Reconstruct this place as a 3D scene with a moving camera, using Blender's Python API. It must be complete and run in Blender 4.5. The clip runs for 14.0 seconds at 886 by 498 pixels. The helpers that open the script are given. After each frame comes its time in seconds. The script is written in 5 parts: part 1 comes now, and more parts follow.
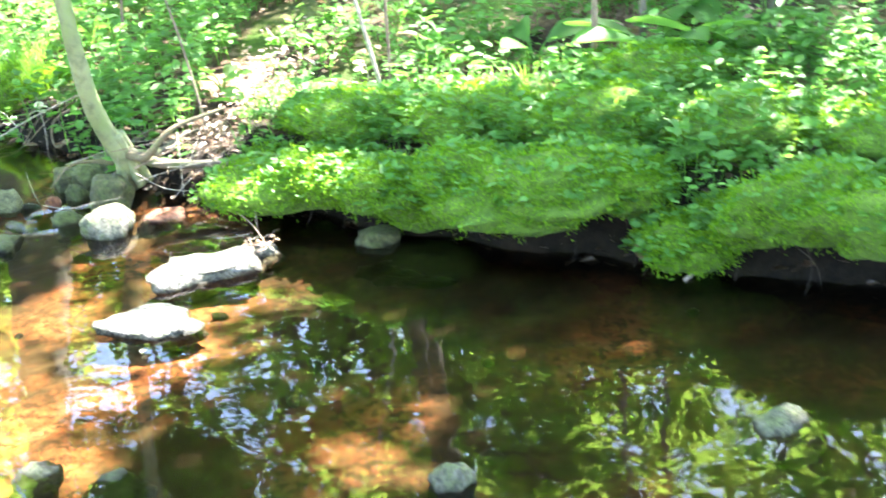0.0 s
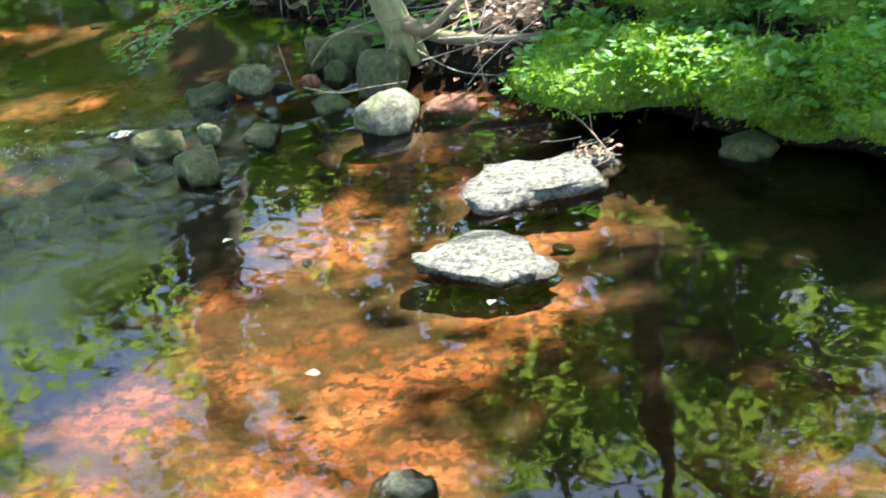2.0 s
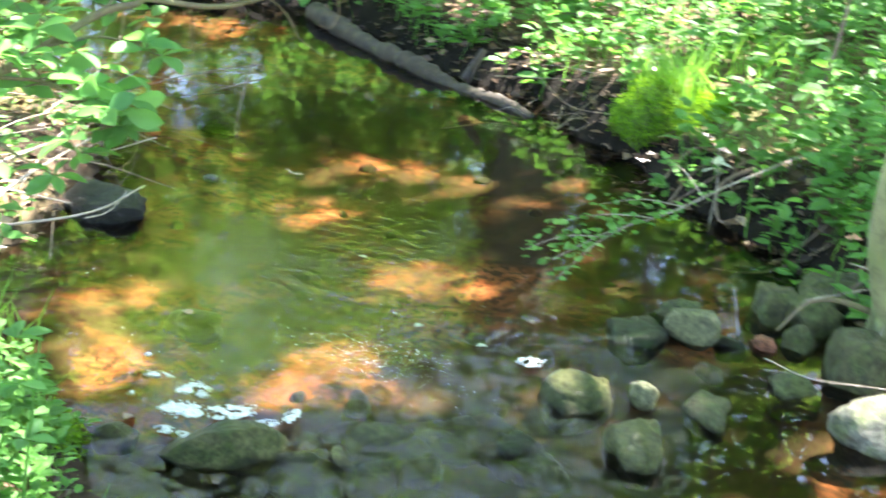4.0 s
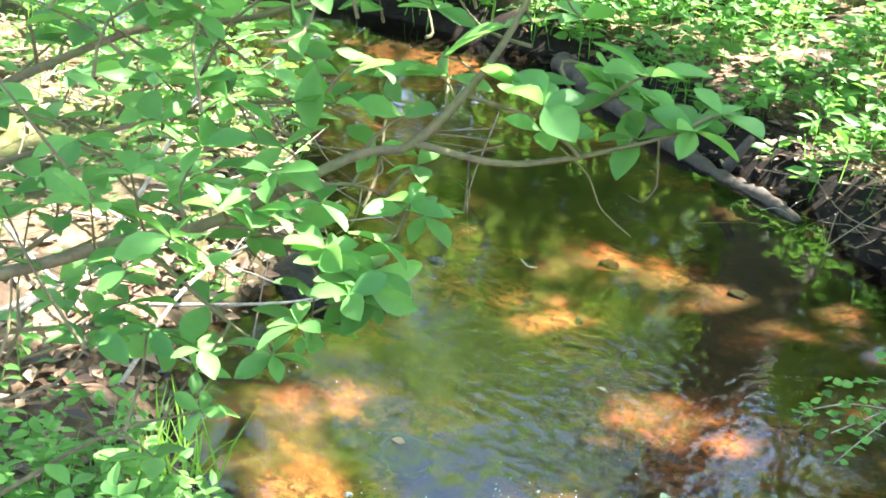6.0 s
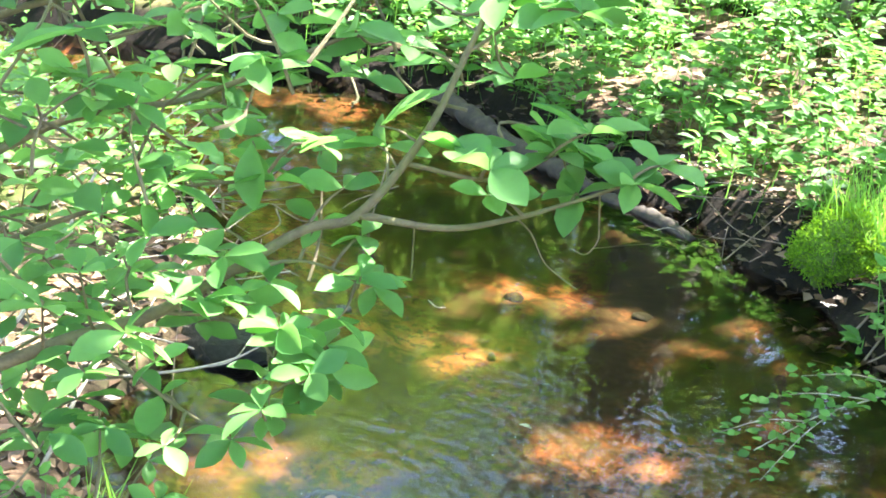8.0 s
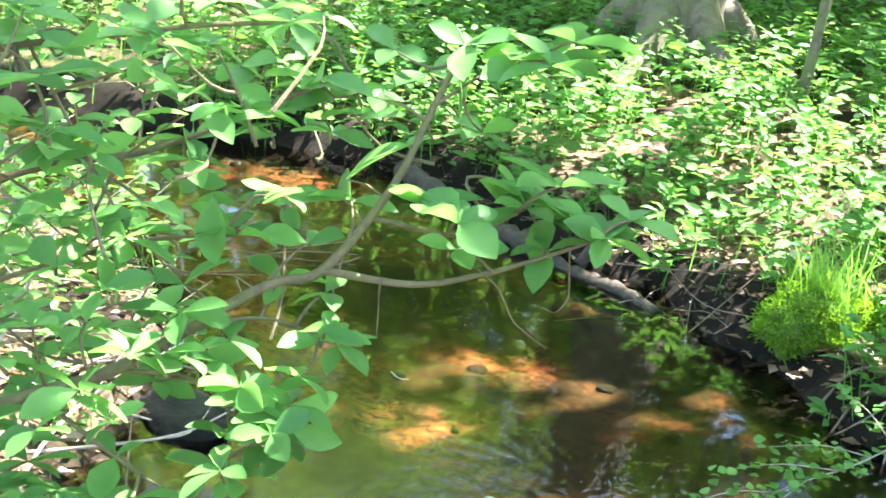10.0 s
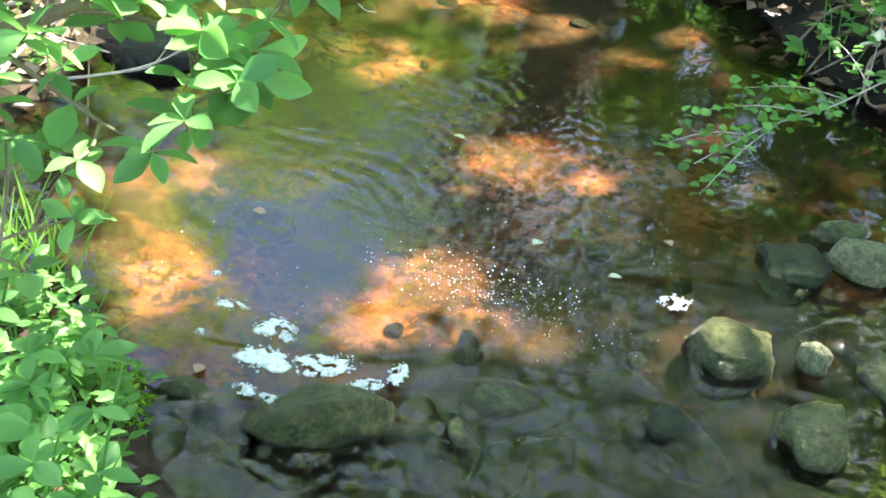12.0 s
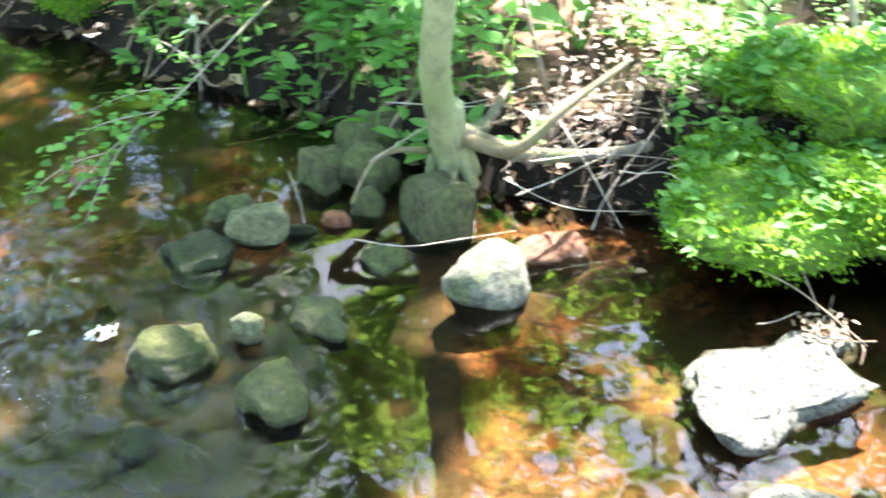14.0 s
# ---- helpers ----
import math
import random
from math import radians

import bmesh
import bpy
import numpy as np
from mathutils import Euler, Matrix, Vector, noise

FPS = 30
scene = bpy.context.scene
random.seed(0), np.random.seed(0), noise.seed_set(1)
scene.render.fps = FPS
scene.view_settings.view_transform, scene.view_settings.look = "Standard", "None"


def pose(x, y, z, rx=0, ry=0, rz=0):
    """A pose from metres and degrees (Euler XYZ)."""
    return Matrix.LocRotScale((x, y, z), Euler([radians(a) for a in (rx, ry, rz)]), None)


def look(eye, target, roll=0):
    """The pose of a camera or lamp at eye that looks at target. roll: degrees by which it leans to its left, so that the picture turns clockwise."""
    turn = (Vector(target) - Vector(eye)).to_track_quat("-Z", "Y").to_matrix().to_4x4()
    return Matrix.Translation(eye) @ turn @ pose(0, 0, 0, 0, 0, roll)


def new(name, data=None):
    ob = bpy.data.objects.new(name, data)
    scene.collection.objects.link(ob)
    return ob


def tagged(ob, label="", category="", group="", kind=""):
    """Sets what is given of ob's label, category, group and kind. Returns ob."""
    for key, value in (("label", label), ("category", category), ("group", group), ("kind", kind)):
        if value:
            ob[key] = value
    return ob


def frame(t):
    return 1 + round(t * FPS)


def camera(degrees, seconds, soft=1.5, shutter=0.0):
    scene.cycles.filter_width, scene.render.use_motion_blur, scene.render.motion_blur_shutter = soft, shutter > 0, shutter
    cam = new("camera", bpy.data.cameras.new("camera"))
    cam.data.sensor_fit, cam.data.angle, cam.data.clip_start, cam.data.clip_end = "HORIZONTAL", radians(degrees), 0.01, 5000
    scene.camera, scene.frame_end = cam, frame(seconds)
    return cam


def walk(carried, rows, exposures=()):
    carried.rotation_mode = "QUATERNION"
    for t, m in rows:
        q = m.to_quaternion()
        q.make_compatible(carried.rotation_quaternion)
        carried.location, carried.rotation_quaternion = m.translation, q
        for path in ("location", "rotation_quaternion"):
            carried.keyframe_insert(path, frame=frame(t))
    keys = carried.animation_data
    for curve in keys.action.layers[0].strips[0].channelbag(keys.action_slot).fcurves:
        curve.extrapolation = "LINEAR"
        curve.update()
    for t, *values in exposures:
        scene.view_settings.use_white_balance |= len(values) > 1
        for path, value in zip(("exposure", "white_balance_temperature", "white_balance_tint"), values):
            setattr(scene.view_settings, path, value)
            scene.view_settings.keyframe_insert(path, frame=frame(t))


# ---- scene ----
cam = camera(36.0, 14.0, 1.7, 0.3)
PATH = [
    (0, (0.576, -0.412, 1.733), (0.403, 1.449, 1.02), -6.1),
    (0.5, (0.353, -0.118, 1.721), (0.1, 1.749, 1.05), -3.5),
    (1, (0.129, 0.106, 1.66), (-0.145, 1.962, 0.967), -1.1),
    (1.5, (-0.123, 0.285, 1.649), (-0.379, 2.118, 0.89), -3.2),
    (2, (-0.324, 0.566, 1.633), (-0.65, 2.314, 0.719), -6.5),
    (2.5, (-0.553, 0.782, 1.664), (-0.955, 2.489, 0.702), -2.7),
    (3, (-0.848, 0.969, 1.688), (-1.234, 2.718, 0.797), -2.8),
    (3.5, (-1.034, 1.159, 1.696), (-1.463, 2.935, 0.883), -0.2),
    (4, (-1.244, 1.386, 1.727), (-1.858, 3.118, 0.936), 3.6),
    (4.2, (-1.303, 1.461, 1.735), (-1.992, 3.157, 0.93), 4.9),
    (6.3, (-1.724, 1.918, 1.8), (-2.584, 3.53, 0.987), 7.5),
    (6.5, (-1.753, 1.915, 1.811), (-2.559, 3.557, 1.002), 5.9),
    (7, (-1.783, 1.893, 1.831), (-2.484, 3.593, 1.045), 5.0),
    (7.2, (-1.788, 1.874, 1.836), (-2.478, 3.578, 1.047), 5.0),
    (9.3, (-1.787, 1.879, 1.801), (-2.515, 3.609, 1.11), 5.7),
    (9.5, (-1.788, 1.892, 1.798), (-2.509, 3.627, 1.113), 5.6),
    (10, (-1.805, 1.903, 1.777), (-2.48, 3.672, 1.133), 5.8),
    (10.5, (-1.806, 1.915, 1.774), (-2.401, 3.664, 1.009), 5.6),
    (11, (-1.835, 1.964, 1.748), (-2.365, 3.663, 0.833), 6.0),
    (11.5, (-1.855, 1.996, 1.743), (-2.36, 3.613, 0.68), 7.4),
    (12, (-1.858, 1.991, 1.756), (-2.344, 3.574, 0.634), 8.2),
    (12.5, (-1.822, 1.967, 1.753), (-2.271, 3.59, 0.674), 6.3),
    (13, (-1.774, 1.971, 1.75), (-2.023, 3.658, 0.705), 4.1),
    (13.5, (-1.791, 1.94, 1.757), (-1.757, 3.652, 0.724), 2.1),
    (14, (-1.755, 1.942, 1.748), (-1.468, 3.624, 0.705), -0.6),
]
walk(cam, [(t, look(eye, target, roll)) for t, eye, target, roll in PATH],
     exposures=[(0, 4.45), (1, 3.95), (1.5, 3.65), (2, 3.2), (2.5, 3.15), (3, 3.35), (4, 3.9), (6.3, 3.78), (9, 3.85), (12, 3.73), (13, 3.85), (14, 4.15)])

# ---- light ----
SUN = Vector((0.30, 0.45, 0.84)).normalized()
world = bpy.data.worlds.new("woodland_sky")
scene.world = world
world.use_nodes = True
sky = world.node_tree.nodes.new("ShaderNodeTexSky")
sky.sky_type, sky.sun_disc = "NISHITA", False
sky.sun_elevation, sky.sun_rotation = math.asin(SUN.z), math.atan2(SUN.x, SUN.y)
background = world.node_tree.nodes["Background"]
world.node_tree.links.new(sky.outputs["Color"], background.inputs["Color"])
background.inputs["Strength"].default_value = 0.10
sun_lamp = bpy.data.lights.new("sun", "SUN")
sun_lamp.energy, sun_lamp.angle, sun_lamp.color = 5.0, radians(0.55), (1.0, 0.95, 0.90)
sun = new("sun", sun_lamp)
sun.matrix_world = look(SUN * 40, (0, 0, 0))

rng = np.random.default_rng(7)


# ---- materials ----
def shader(name):
    m = bpy.data.materials.new(name)
    m.use_nodes = True
    t = m.node_tree
    return m, t, t.nodes["Principled BSDF"], t.nodes["Material Output"]


def put(t, kind, links=(), **values):
    n = t.nodes.new("ShaderNode" + kind)
    for key, value in values.items():
        n.inputs[key.replace("_", " ")].default_value = value
    for key, socket in links:
        t.links.new(socket, n.inputs[key])
    return n


def noise_of(t, scale, detail=5.0, rough=0.6, vector=None):
    n = put(t, "TexNoise", [("Vector", vector)] if vector else [], Scale=scale, Detail=detail, Roughness=rough)
    return n.outputs["Fac"]


def where(t):
    return put(t, "NewGeometry").outputs["Position"]


def ramp(t, fac, *stops):
    n = t.nodes.new("ShaderNodeValToRGB")
    t.links.new(fac, n.inputs["Fac"])
    e = n.color_ramp.elements
    while len(e) < len(stops):
        e.new(0.5)
    for el, (at, col) in zip(e, stops):
        el.position, el.color = at, (*col, 1) if len(col) == 3 else (col[0],) * 3 + (1,)
    return n.outputs["Color"]


def blend(t, fac, a, b, mode="MIX"):
    n = t.nodes.new("ShaderNodeMix")
    n.data_type, n.blend_type = "RGBA", mode
    for key, v in (("Factor", fac), ("A", a), ("B", b)):
        i = 0 if key == "Factor" else 6 if key == "A" else 7
        if isinstance(v, (int, float)):
            n.inputs[i].default_value = v
        elif isinstance(v, tuple):
            n.inputs[i].default_value = (*v, 1)
        else:
            t.links.new(v, n.inputs[i])
    return n.outputs[2]


def bump(t, bsdf, height, strength=0.5, distance=0.01):
    b = put(t, "Bump", [("Height", height)], Strength=strength, Distance=distance)
    t.links.new(b.outputs["Normal"], bsdf.inputs["Normal"])


def stone_material(name, dark, light, speck, moss=None, rough=0.8, scale=9.0, fleck=0.9, depth=0.35, grit=55):
    m, t, b, o = shader(name)
    p = where(t)
    col = ramp(t, noise_of(t, scale, 6, 0.65, p), (0.3, dark), (0.7, light))
    grain = ramp(t, noise_of(t, 140, 3, 0.7, p), (0.36, (0.0,)), (0.5, (1.0,)))
    col = blend(t, 0.6, col, blend(t, grain, speck, light), "MULTIPLY") if speck else col
    if moss:
        patch = ramp(t, noise_of(t, 14, 6, 0.7, p), (0.45, (0.0,)), (0.6, (1.0,)))
        col = blend(t, patch, col, moss)
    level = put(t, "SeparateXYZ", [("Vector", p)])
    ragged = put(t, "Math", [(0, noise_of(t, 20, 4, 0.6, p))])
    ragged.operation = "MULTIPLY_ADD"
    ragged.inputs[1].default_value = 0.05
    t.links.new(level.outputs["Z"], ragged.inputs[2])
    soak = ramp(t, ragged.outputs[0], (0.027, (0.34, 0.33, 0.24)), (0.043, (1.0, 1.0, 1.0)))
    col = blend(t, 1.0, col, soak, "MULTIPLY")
    t.links.new(col, b.inputs["Base Color"])
    b.inputs["Roughness"].default_value = rough
    flecks = ramp(t, noise_of(t, grit, 5, 0.8, p), (0.40, (depth,)), (0.56, (1.0,)), (0.72, (1.35,)))
    t.links.new(blend(t, fleck, col, flecks, "MULTIPLY"), b.inputs["Base Color"])
    bump(t, b, noise_of(t, 26, 10, 0.8, p), 1.0, 0.045)
    return m


def leaf_material(name, deep, fresh, glow, gloss=0.5, share=0.45):
    m, t, b, o = shader(name)
    geo = put(t, "NewGeometry")
    lot = put(t, "Math", [(0, geo.outputs["Random Per Island"]), (1, put(t, "ObjectInfo").outputs["Random"])])
    each = put(t, "Math", [(0, lot.outputs[0])])
    each.operation = "FRACT"
    col = ramp(t, each.outputs[0], (0.0, deep), (1.0, fresh))
    col = blend(t, 0.25, col, ramp(t, noise_of(t, 60, 3, 0.6, geo.outputs["Position"]), (0.3, (0.35,)), (0.7, (1.0,))), "MULTIPLY")
    t.links.new(col, b.inputs["Base Color"])
    b.inputs["Roughness"].default_value = gloss
    b.inputs["Specular IOR Level"].default_value = 0.3
    tr = put(t, "BsdfTranslucent")
    t.links.new(blend(t, 0.55, col, glow), tr.inputs["Color"])
    mix = put(t, "MixShader", [(1, b.outputs[0]), (2, tr.outputs[0])], Fac=share)
    t.links.new(mix.outputs[0], o.inputs["Surface"])
    return m


def bark_material(name, dark, light, scale=16.0, lichen=None):
    m, t, b, o = shader(name)
    p = where(t)
    col = ramp(t, noise_of(t, scale, 7, 0.7, p), (0.3, dark), (0.68, light))
    if lichen:
        col = blend(t, ramp(t, noise_of(t, 7, 5, 0.7, p), (0.45, (0.0,)), (0.65, (0.8,))), col, lichen)
    t.links.new(col, b.inputs["Base Color"])
    b.inputs["Roughness"].default_value = 0.85
    bump(t, b, noise_of(t, scale * 4, 6, 0.7, p), 0.6, 0.006)
    return m


def ground_material():
    m, t, b, o = shader("stream_bed_and_forest_floor")
    p = where(t)
    sand = ramp(t, noise_of(t, 5, 6, 0.7, p), (0.28, (0.12, 0.040, 0.014)), (0.5, (0.30, 0.105, 0.038)), (0.72, (0.46, 0.22, 0.11)))
    cell = put(t, "TexVoronoi", [("Vector", p)], Scale=75.0)
    sand = blend(t, 0.5, sand, ramp(t, cell.outputs["Color"], (0.1, (0.35, 0.3, 0.28)), (0.7, (1.0, 1.0, 1.0))), "MULTIPLY")
    mud = ramp(t, noise_of(t, 1.9, 5, 0.7, p), (0.40, (0.0,)), (0.56, (0.9,)))
    sand = blend(t, mud, sand, ramp(t, noise_of(t, 22, 5, 0.7, p), (0.3, (0.014, 0.016, 0.008)), (0.7, (0.055, 0.052, 0.024))))
    spots = ramp(t, noise_of(t, 27, 4, 0.65, p), (0.50, (0.0,)), (0.55, (0.92,)))
    thick = ramp(t, noise_of(t, 3.5, 4, 0.6, p), (0.36, (0.15,)), (0.52, (1.0,)))
    sand = blend(t, blend(t, 1.0, spots, thick, "MULTIPLY"), sand, (0.045, 0.028, 0.012))
    # dark silt of the slow pool and weir, with shaded patches painted in
    silt_shade = put(t, "Attribute")
    silt_shade.attribute_name = "silt_shade"
    sand = blend(t, silt_shade.outputs["Fac"], sand, ramp(t, noise_of(t, 16, 6, 0.7, p), (0.3, (0.008, 0.007, 0.004)), (0.6, (0.028, 0.021, 0.011)), (0.75, (0.10, 0.05, 0.022))))
    soil = ramp(t, noise_of(t, 18, 7, 0.7, p), (0.3, (0.014, 0.009, 0.006)), (0.7, (0.055, 0.036, 0.024)))
    litter = put(t, "TexVoronoi", [("Vector", p)], Scale=38.0)
    soil = blend(t, ramp(t, noise_of(t, 3, 4, 0.6, p), (0.42, (0.0,)), (0.6, (0.8,))), soil,
                 ramp(t, litter.outputs["Color"], (0.2, (0.09, 0.05, 0.03)), (0.8, (0.30, 0.20, 0.13))))
    green = ramp(t, noise_of(t, 26, 6, 0.75, p), (0.3, (0.02, 0.05, 0.006)), (0.7, (0.10, 0.19, 0.02)))
    a = put(t, "Attribute")
    a.attribute_name = "cover"
    parts = put(t, "SeparateColor", [("Color", a.outputs["Color"])])
    col = blend(t, parts.outputs["Green"], soil, green)
    # Blue blackens the soil by the water: damp earth, plus painted shade under the bank
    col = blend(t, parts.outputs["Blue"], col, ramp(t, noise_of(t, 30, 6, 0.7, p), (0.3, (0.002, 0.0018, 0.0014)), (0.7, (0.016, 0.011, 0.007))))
    col = blend(t, parts.outputs["Red"], col, sand)
    t.links.new(col, b.inputs["Base Color"])
    b.inputs["Roughness"].default_value = 0.9
    b.inputs["Specular IOR Level"].default_value = 0.15
    bump(t, b, noise_of(t, 60, 8, 0.75, p), 0.9, 0.012)
    return m


def water_material():
    m, t, b, o = shader("tea_coloured_stream_water")
    t.nodes.remove(b)
    p = where(t)
    a = put(t, "Attribute")
    a.attribute_name = "riffle"
    stretch = put(t, "Mapping", [("Vector", p)])
    stretch.inputs["Scale"].default_value = (1.0, 0.45, 1.0)
    stretch.inputs["Rotation"].default_value = (0, 0, 0.5)
    fine = noise_of(t, 17, 3, 0.5, stretch.outputs[0])
    slow = noise_of(t, 5, 2, 0.5, p)
    tiny = noise_of(t, 52, 2, 0.5, stretch.outputs[0])
    both = put(t, "Math", [(0, tiny), (2, fine)])
    both.operation = "MULTIPLY_ADD"
    both.inputs[1].default_value = 0.25
    rush = put(t, "Math", [(0, both.outputs[0]), (1, a.outputs["Fac"])])
    rush.operation = "MULTIPLY"
    calm = put(t, "Math", [(0, slow)])
    calm.operation = "MULTIPLY"
    calm.inputs[1].default_value = 0.07
    flow = put(t, "Math", [(0, rush.outputs[0]), (1, calm.outputs[0])])
    bm = put(t, "Bump", [("Height", flow.outputs[0])], Strength=0.8, Distance=0.03)
    clear = put(t, "BsdfTransparent", Color=(0.74, 0.69, 0.57, 1))
    rougher = put(t, "Math", [(0, a.outputs["Fac"])])
    rougher.operation = "MULTIPLY"
    rougher.inputs[1].default_value = 0.004
    shine = put(t, "BsdfGlossy", [("Normal", bm.outputs["Normal"]), ("Roughness", rougher.outputs[0])])
    lively = put(t, "Math", [(0, a.outputs["Fac"])])
    lively.operation = "MULTIPLY_ADD"
    lively.inputs[1].default_value, lively.inputs[2].default_value = 0.0, 1.47
    fres = put(t, "Fresnel", [("Normal", bm.outputs["Normal"]), ("IOR", lively.outputs[0])])
    mix = put(t, "MixShader", [(0, fres.outputs[0]), (1, clear.outputs[0]), (2, shine.outputs[0])])
    t.links.new(mix.outputs[0], o.inputs["Surface"])
    return m


GROUND, WATER = ground_material(), water_material()
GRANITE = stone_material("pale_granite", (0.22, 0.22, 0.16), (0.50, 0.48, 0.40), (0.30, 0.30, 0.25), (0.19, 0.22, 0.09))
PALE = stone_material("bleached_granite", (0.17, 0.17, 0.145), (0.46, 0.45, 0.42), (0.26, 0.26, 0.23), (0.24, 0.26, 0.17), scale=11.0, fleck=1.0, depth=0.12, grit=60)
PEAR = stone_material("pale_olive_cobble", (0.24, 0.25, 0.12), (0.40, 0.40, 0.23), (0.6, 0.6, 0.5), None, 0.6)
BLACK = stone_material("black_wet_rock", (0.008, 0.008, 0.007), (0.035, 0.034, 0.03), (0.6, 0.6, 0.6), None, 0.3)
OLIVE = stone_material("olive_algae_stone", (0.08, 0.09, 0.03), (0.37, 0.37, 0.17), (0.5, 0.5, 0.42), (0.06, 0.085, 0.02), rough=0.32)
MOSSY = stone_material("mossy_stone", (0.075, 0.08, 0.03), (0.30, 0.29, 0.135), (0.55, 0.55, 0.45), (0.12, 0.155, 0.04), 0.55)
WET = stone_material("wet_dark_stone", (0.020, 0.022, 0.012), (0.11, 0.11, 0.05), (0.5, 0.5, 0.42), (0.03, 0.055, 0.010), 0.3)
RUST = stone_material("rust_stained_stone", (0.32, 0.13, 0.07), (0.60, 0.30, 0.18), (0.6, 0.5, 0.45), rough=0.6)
BARK = bark_material("smooth_grey_green_bark", (0.075, 0.08, 0.035), (0.30, 0.31, 0.16), 14, (0.12, 0.16, 0.045))
OLDBARK = bark_material("rough_dark_bark", (0.05, 0.04, 0.03), (0.16, 0.13, 0.09), 20, (0.09, 0.12, 0.03))
WETBARK = bark_material("soaked_black_bark", (0.005, 0.004, 0.003), (0.05, 0.034, 0.022), 22)
TWIG = bark_material("bleached_twig", (0.13, 0.10, 0.075), (0.42, 0.36, 0.29), 30)
DARKTWIG = bark_material("brown_twig", (0.07, 0.045, 0.03), (0.22, 0.16, 0.11), 30)
SHRUBBARK = bark_material("shrub_bark", (0.06, 0.045, 0.025), (0.17, 0.13, 0.07), 40, (0.11, 0.12, 0.04))
LEAF = leaf_material("fresh_shrub_leaf", (0.055, 0.16, 0.045), (0.16, 0.35, 0.09), (0.26, 0.57, 0.11))
HERB = leaf_material("herb_leaf", (0.035, 0.11, 0.020), (0.13, 0.30, 0.065), (0.23, 0.50, 0.06))
MOSSLEAF = leaf_material("moss_frond", (0.03, 0.10, 0.006), (0.20, 0.37, 0.018), (0.32, 0.60, 0.025), 0.8)
GRASS = leaf_material("grass_blade", (0.08, 0.20, 0.03), (0.18, 0.36, 0.06), (0.30, 0.58, 0.06))
CANOPY = leaf_material("tree_leaf", (0.08, 0.20, 0.03), (0.20, 0.36, 0.06), (0.50, 0.74, 0.10), share=0.6)
DRYLEAF = leaf_material("dry_leaf", (0.10, 0.055, 0.03), (0.42, 0.30, 0.20), (0.4, 0.25, 0.12), 0.7, 0.2)
WETLEAF = leaf_material("soaked_dead_leaf", (0.014, 0.009, 0.006), (0.10, 0.058, 0.034), (0.05, 0.03, 0.015), 0.4, 0.1)
PINKLEAF = leaf_material("bleached_dead_leaf", (0.20, 0.12, 0.09), (0.58, 0.45, 0.37), (0.5, 0.36, 0.28), 0.7, 0.2)
PALELEAF = leaf_material("pale_leaf", (0.45, 0.45, 0.30), (0.6, 0.62, 0.42), (0.6, 0.62, 0.35), 0.6, 0.3)
FOAM, _t, _b, _o = shader("stream_foam")
_b.inputs["Base Color"].default_value, _b.inputs["Roughness"].default_value = (0.8, 0.8, 0.75, 1), 0.6
_c = put(_t, "TexVoronoi", [("Vector", where(_t))], Scale=90.0)
_t.links.new(ramp(_t, _c.outputs["Distance"], (0.0, (0.30, 0.31, 0.28)), (0.5, (0.56, 0.57, 0.53))), _b.inputs["Base Color"])
bump(_t, _b, _c.outputs["Distance"], 0.8, 0.006)
MOSS, _t, _b, _o = shader("deep_moss")
_p = where(_t)
_t.links.new(ramp(_t, noise_of(_t, 30, 7, 0.75, _p), (0.3, (0.03, 0.07, 0.006)), (0.7, (0.16, 0.28, 0.025))), _b.inputs["Base Color"])
_b.inputs["Roughness"].default_value = 0.95
bump(_t, _b, noise_of(_t, 120, 6, 0.8, _p), 1.0, 0.012)


# ---- building helpers ----
def mesh_of(name, verts, faces, material, smooth=False):
    me = bpy.data.meshes.new(name)
    me.from_pydata([tuple(v) for v in np.asarray(verts).tolist()], [], np.asarray(faces).tolist() if isinstance(faces, np.ndarray) else faces)
    me.materials.append(material)
    if smooth:
        me.polygons.foreach_set("use_smooth", [True] * len(me.polygons))
    me.update()
    return me


def piece(name, verts, faces, material, parent=None, label="", smooth=False):
    ob = new(name, mesh_of(name, verts, faces, material, smooth))
    ob.parent = parent
    return tagged(ob, label)


def anchor(name, place, label, category, group="", kind=""):
    ob = new(name)
    ob.empty_display_size = 0.1
    ob.location = place
    return tagged(ob, label, category, group, kind)


def hang(ob, thing):
    """Makes ob, built in world places, a part of thing."""
    ob.parent = thing
    ob.matrix_parent_inverse = Matrix.Translation(thing.location).inverted()
    return ob


def spline(points, n):
    """A smooth line of n places through the points."""
    p = np.array(points, float)
    p = np.vstack([2 * p[0] - p[1], p, 2 * p[-1] - p[-2]])
    out = []
    for u in np.linspace(0, len(p) - 3 - 1e-6, n):
        i = int(u)
        f = u - i
        a, b, c, d = p[i:i + 4]
        out.append(0.5 * (2 * b + (c - a) * f + (2 * a - 5 * b + 4 * c - d) * f * f + (3 * b - a - 3 * c + d) * f ** 3))
    return np.array(out)


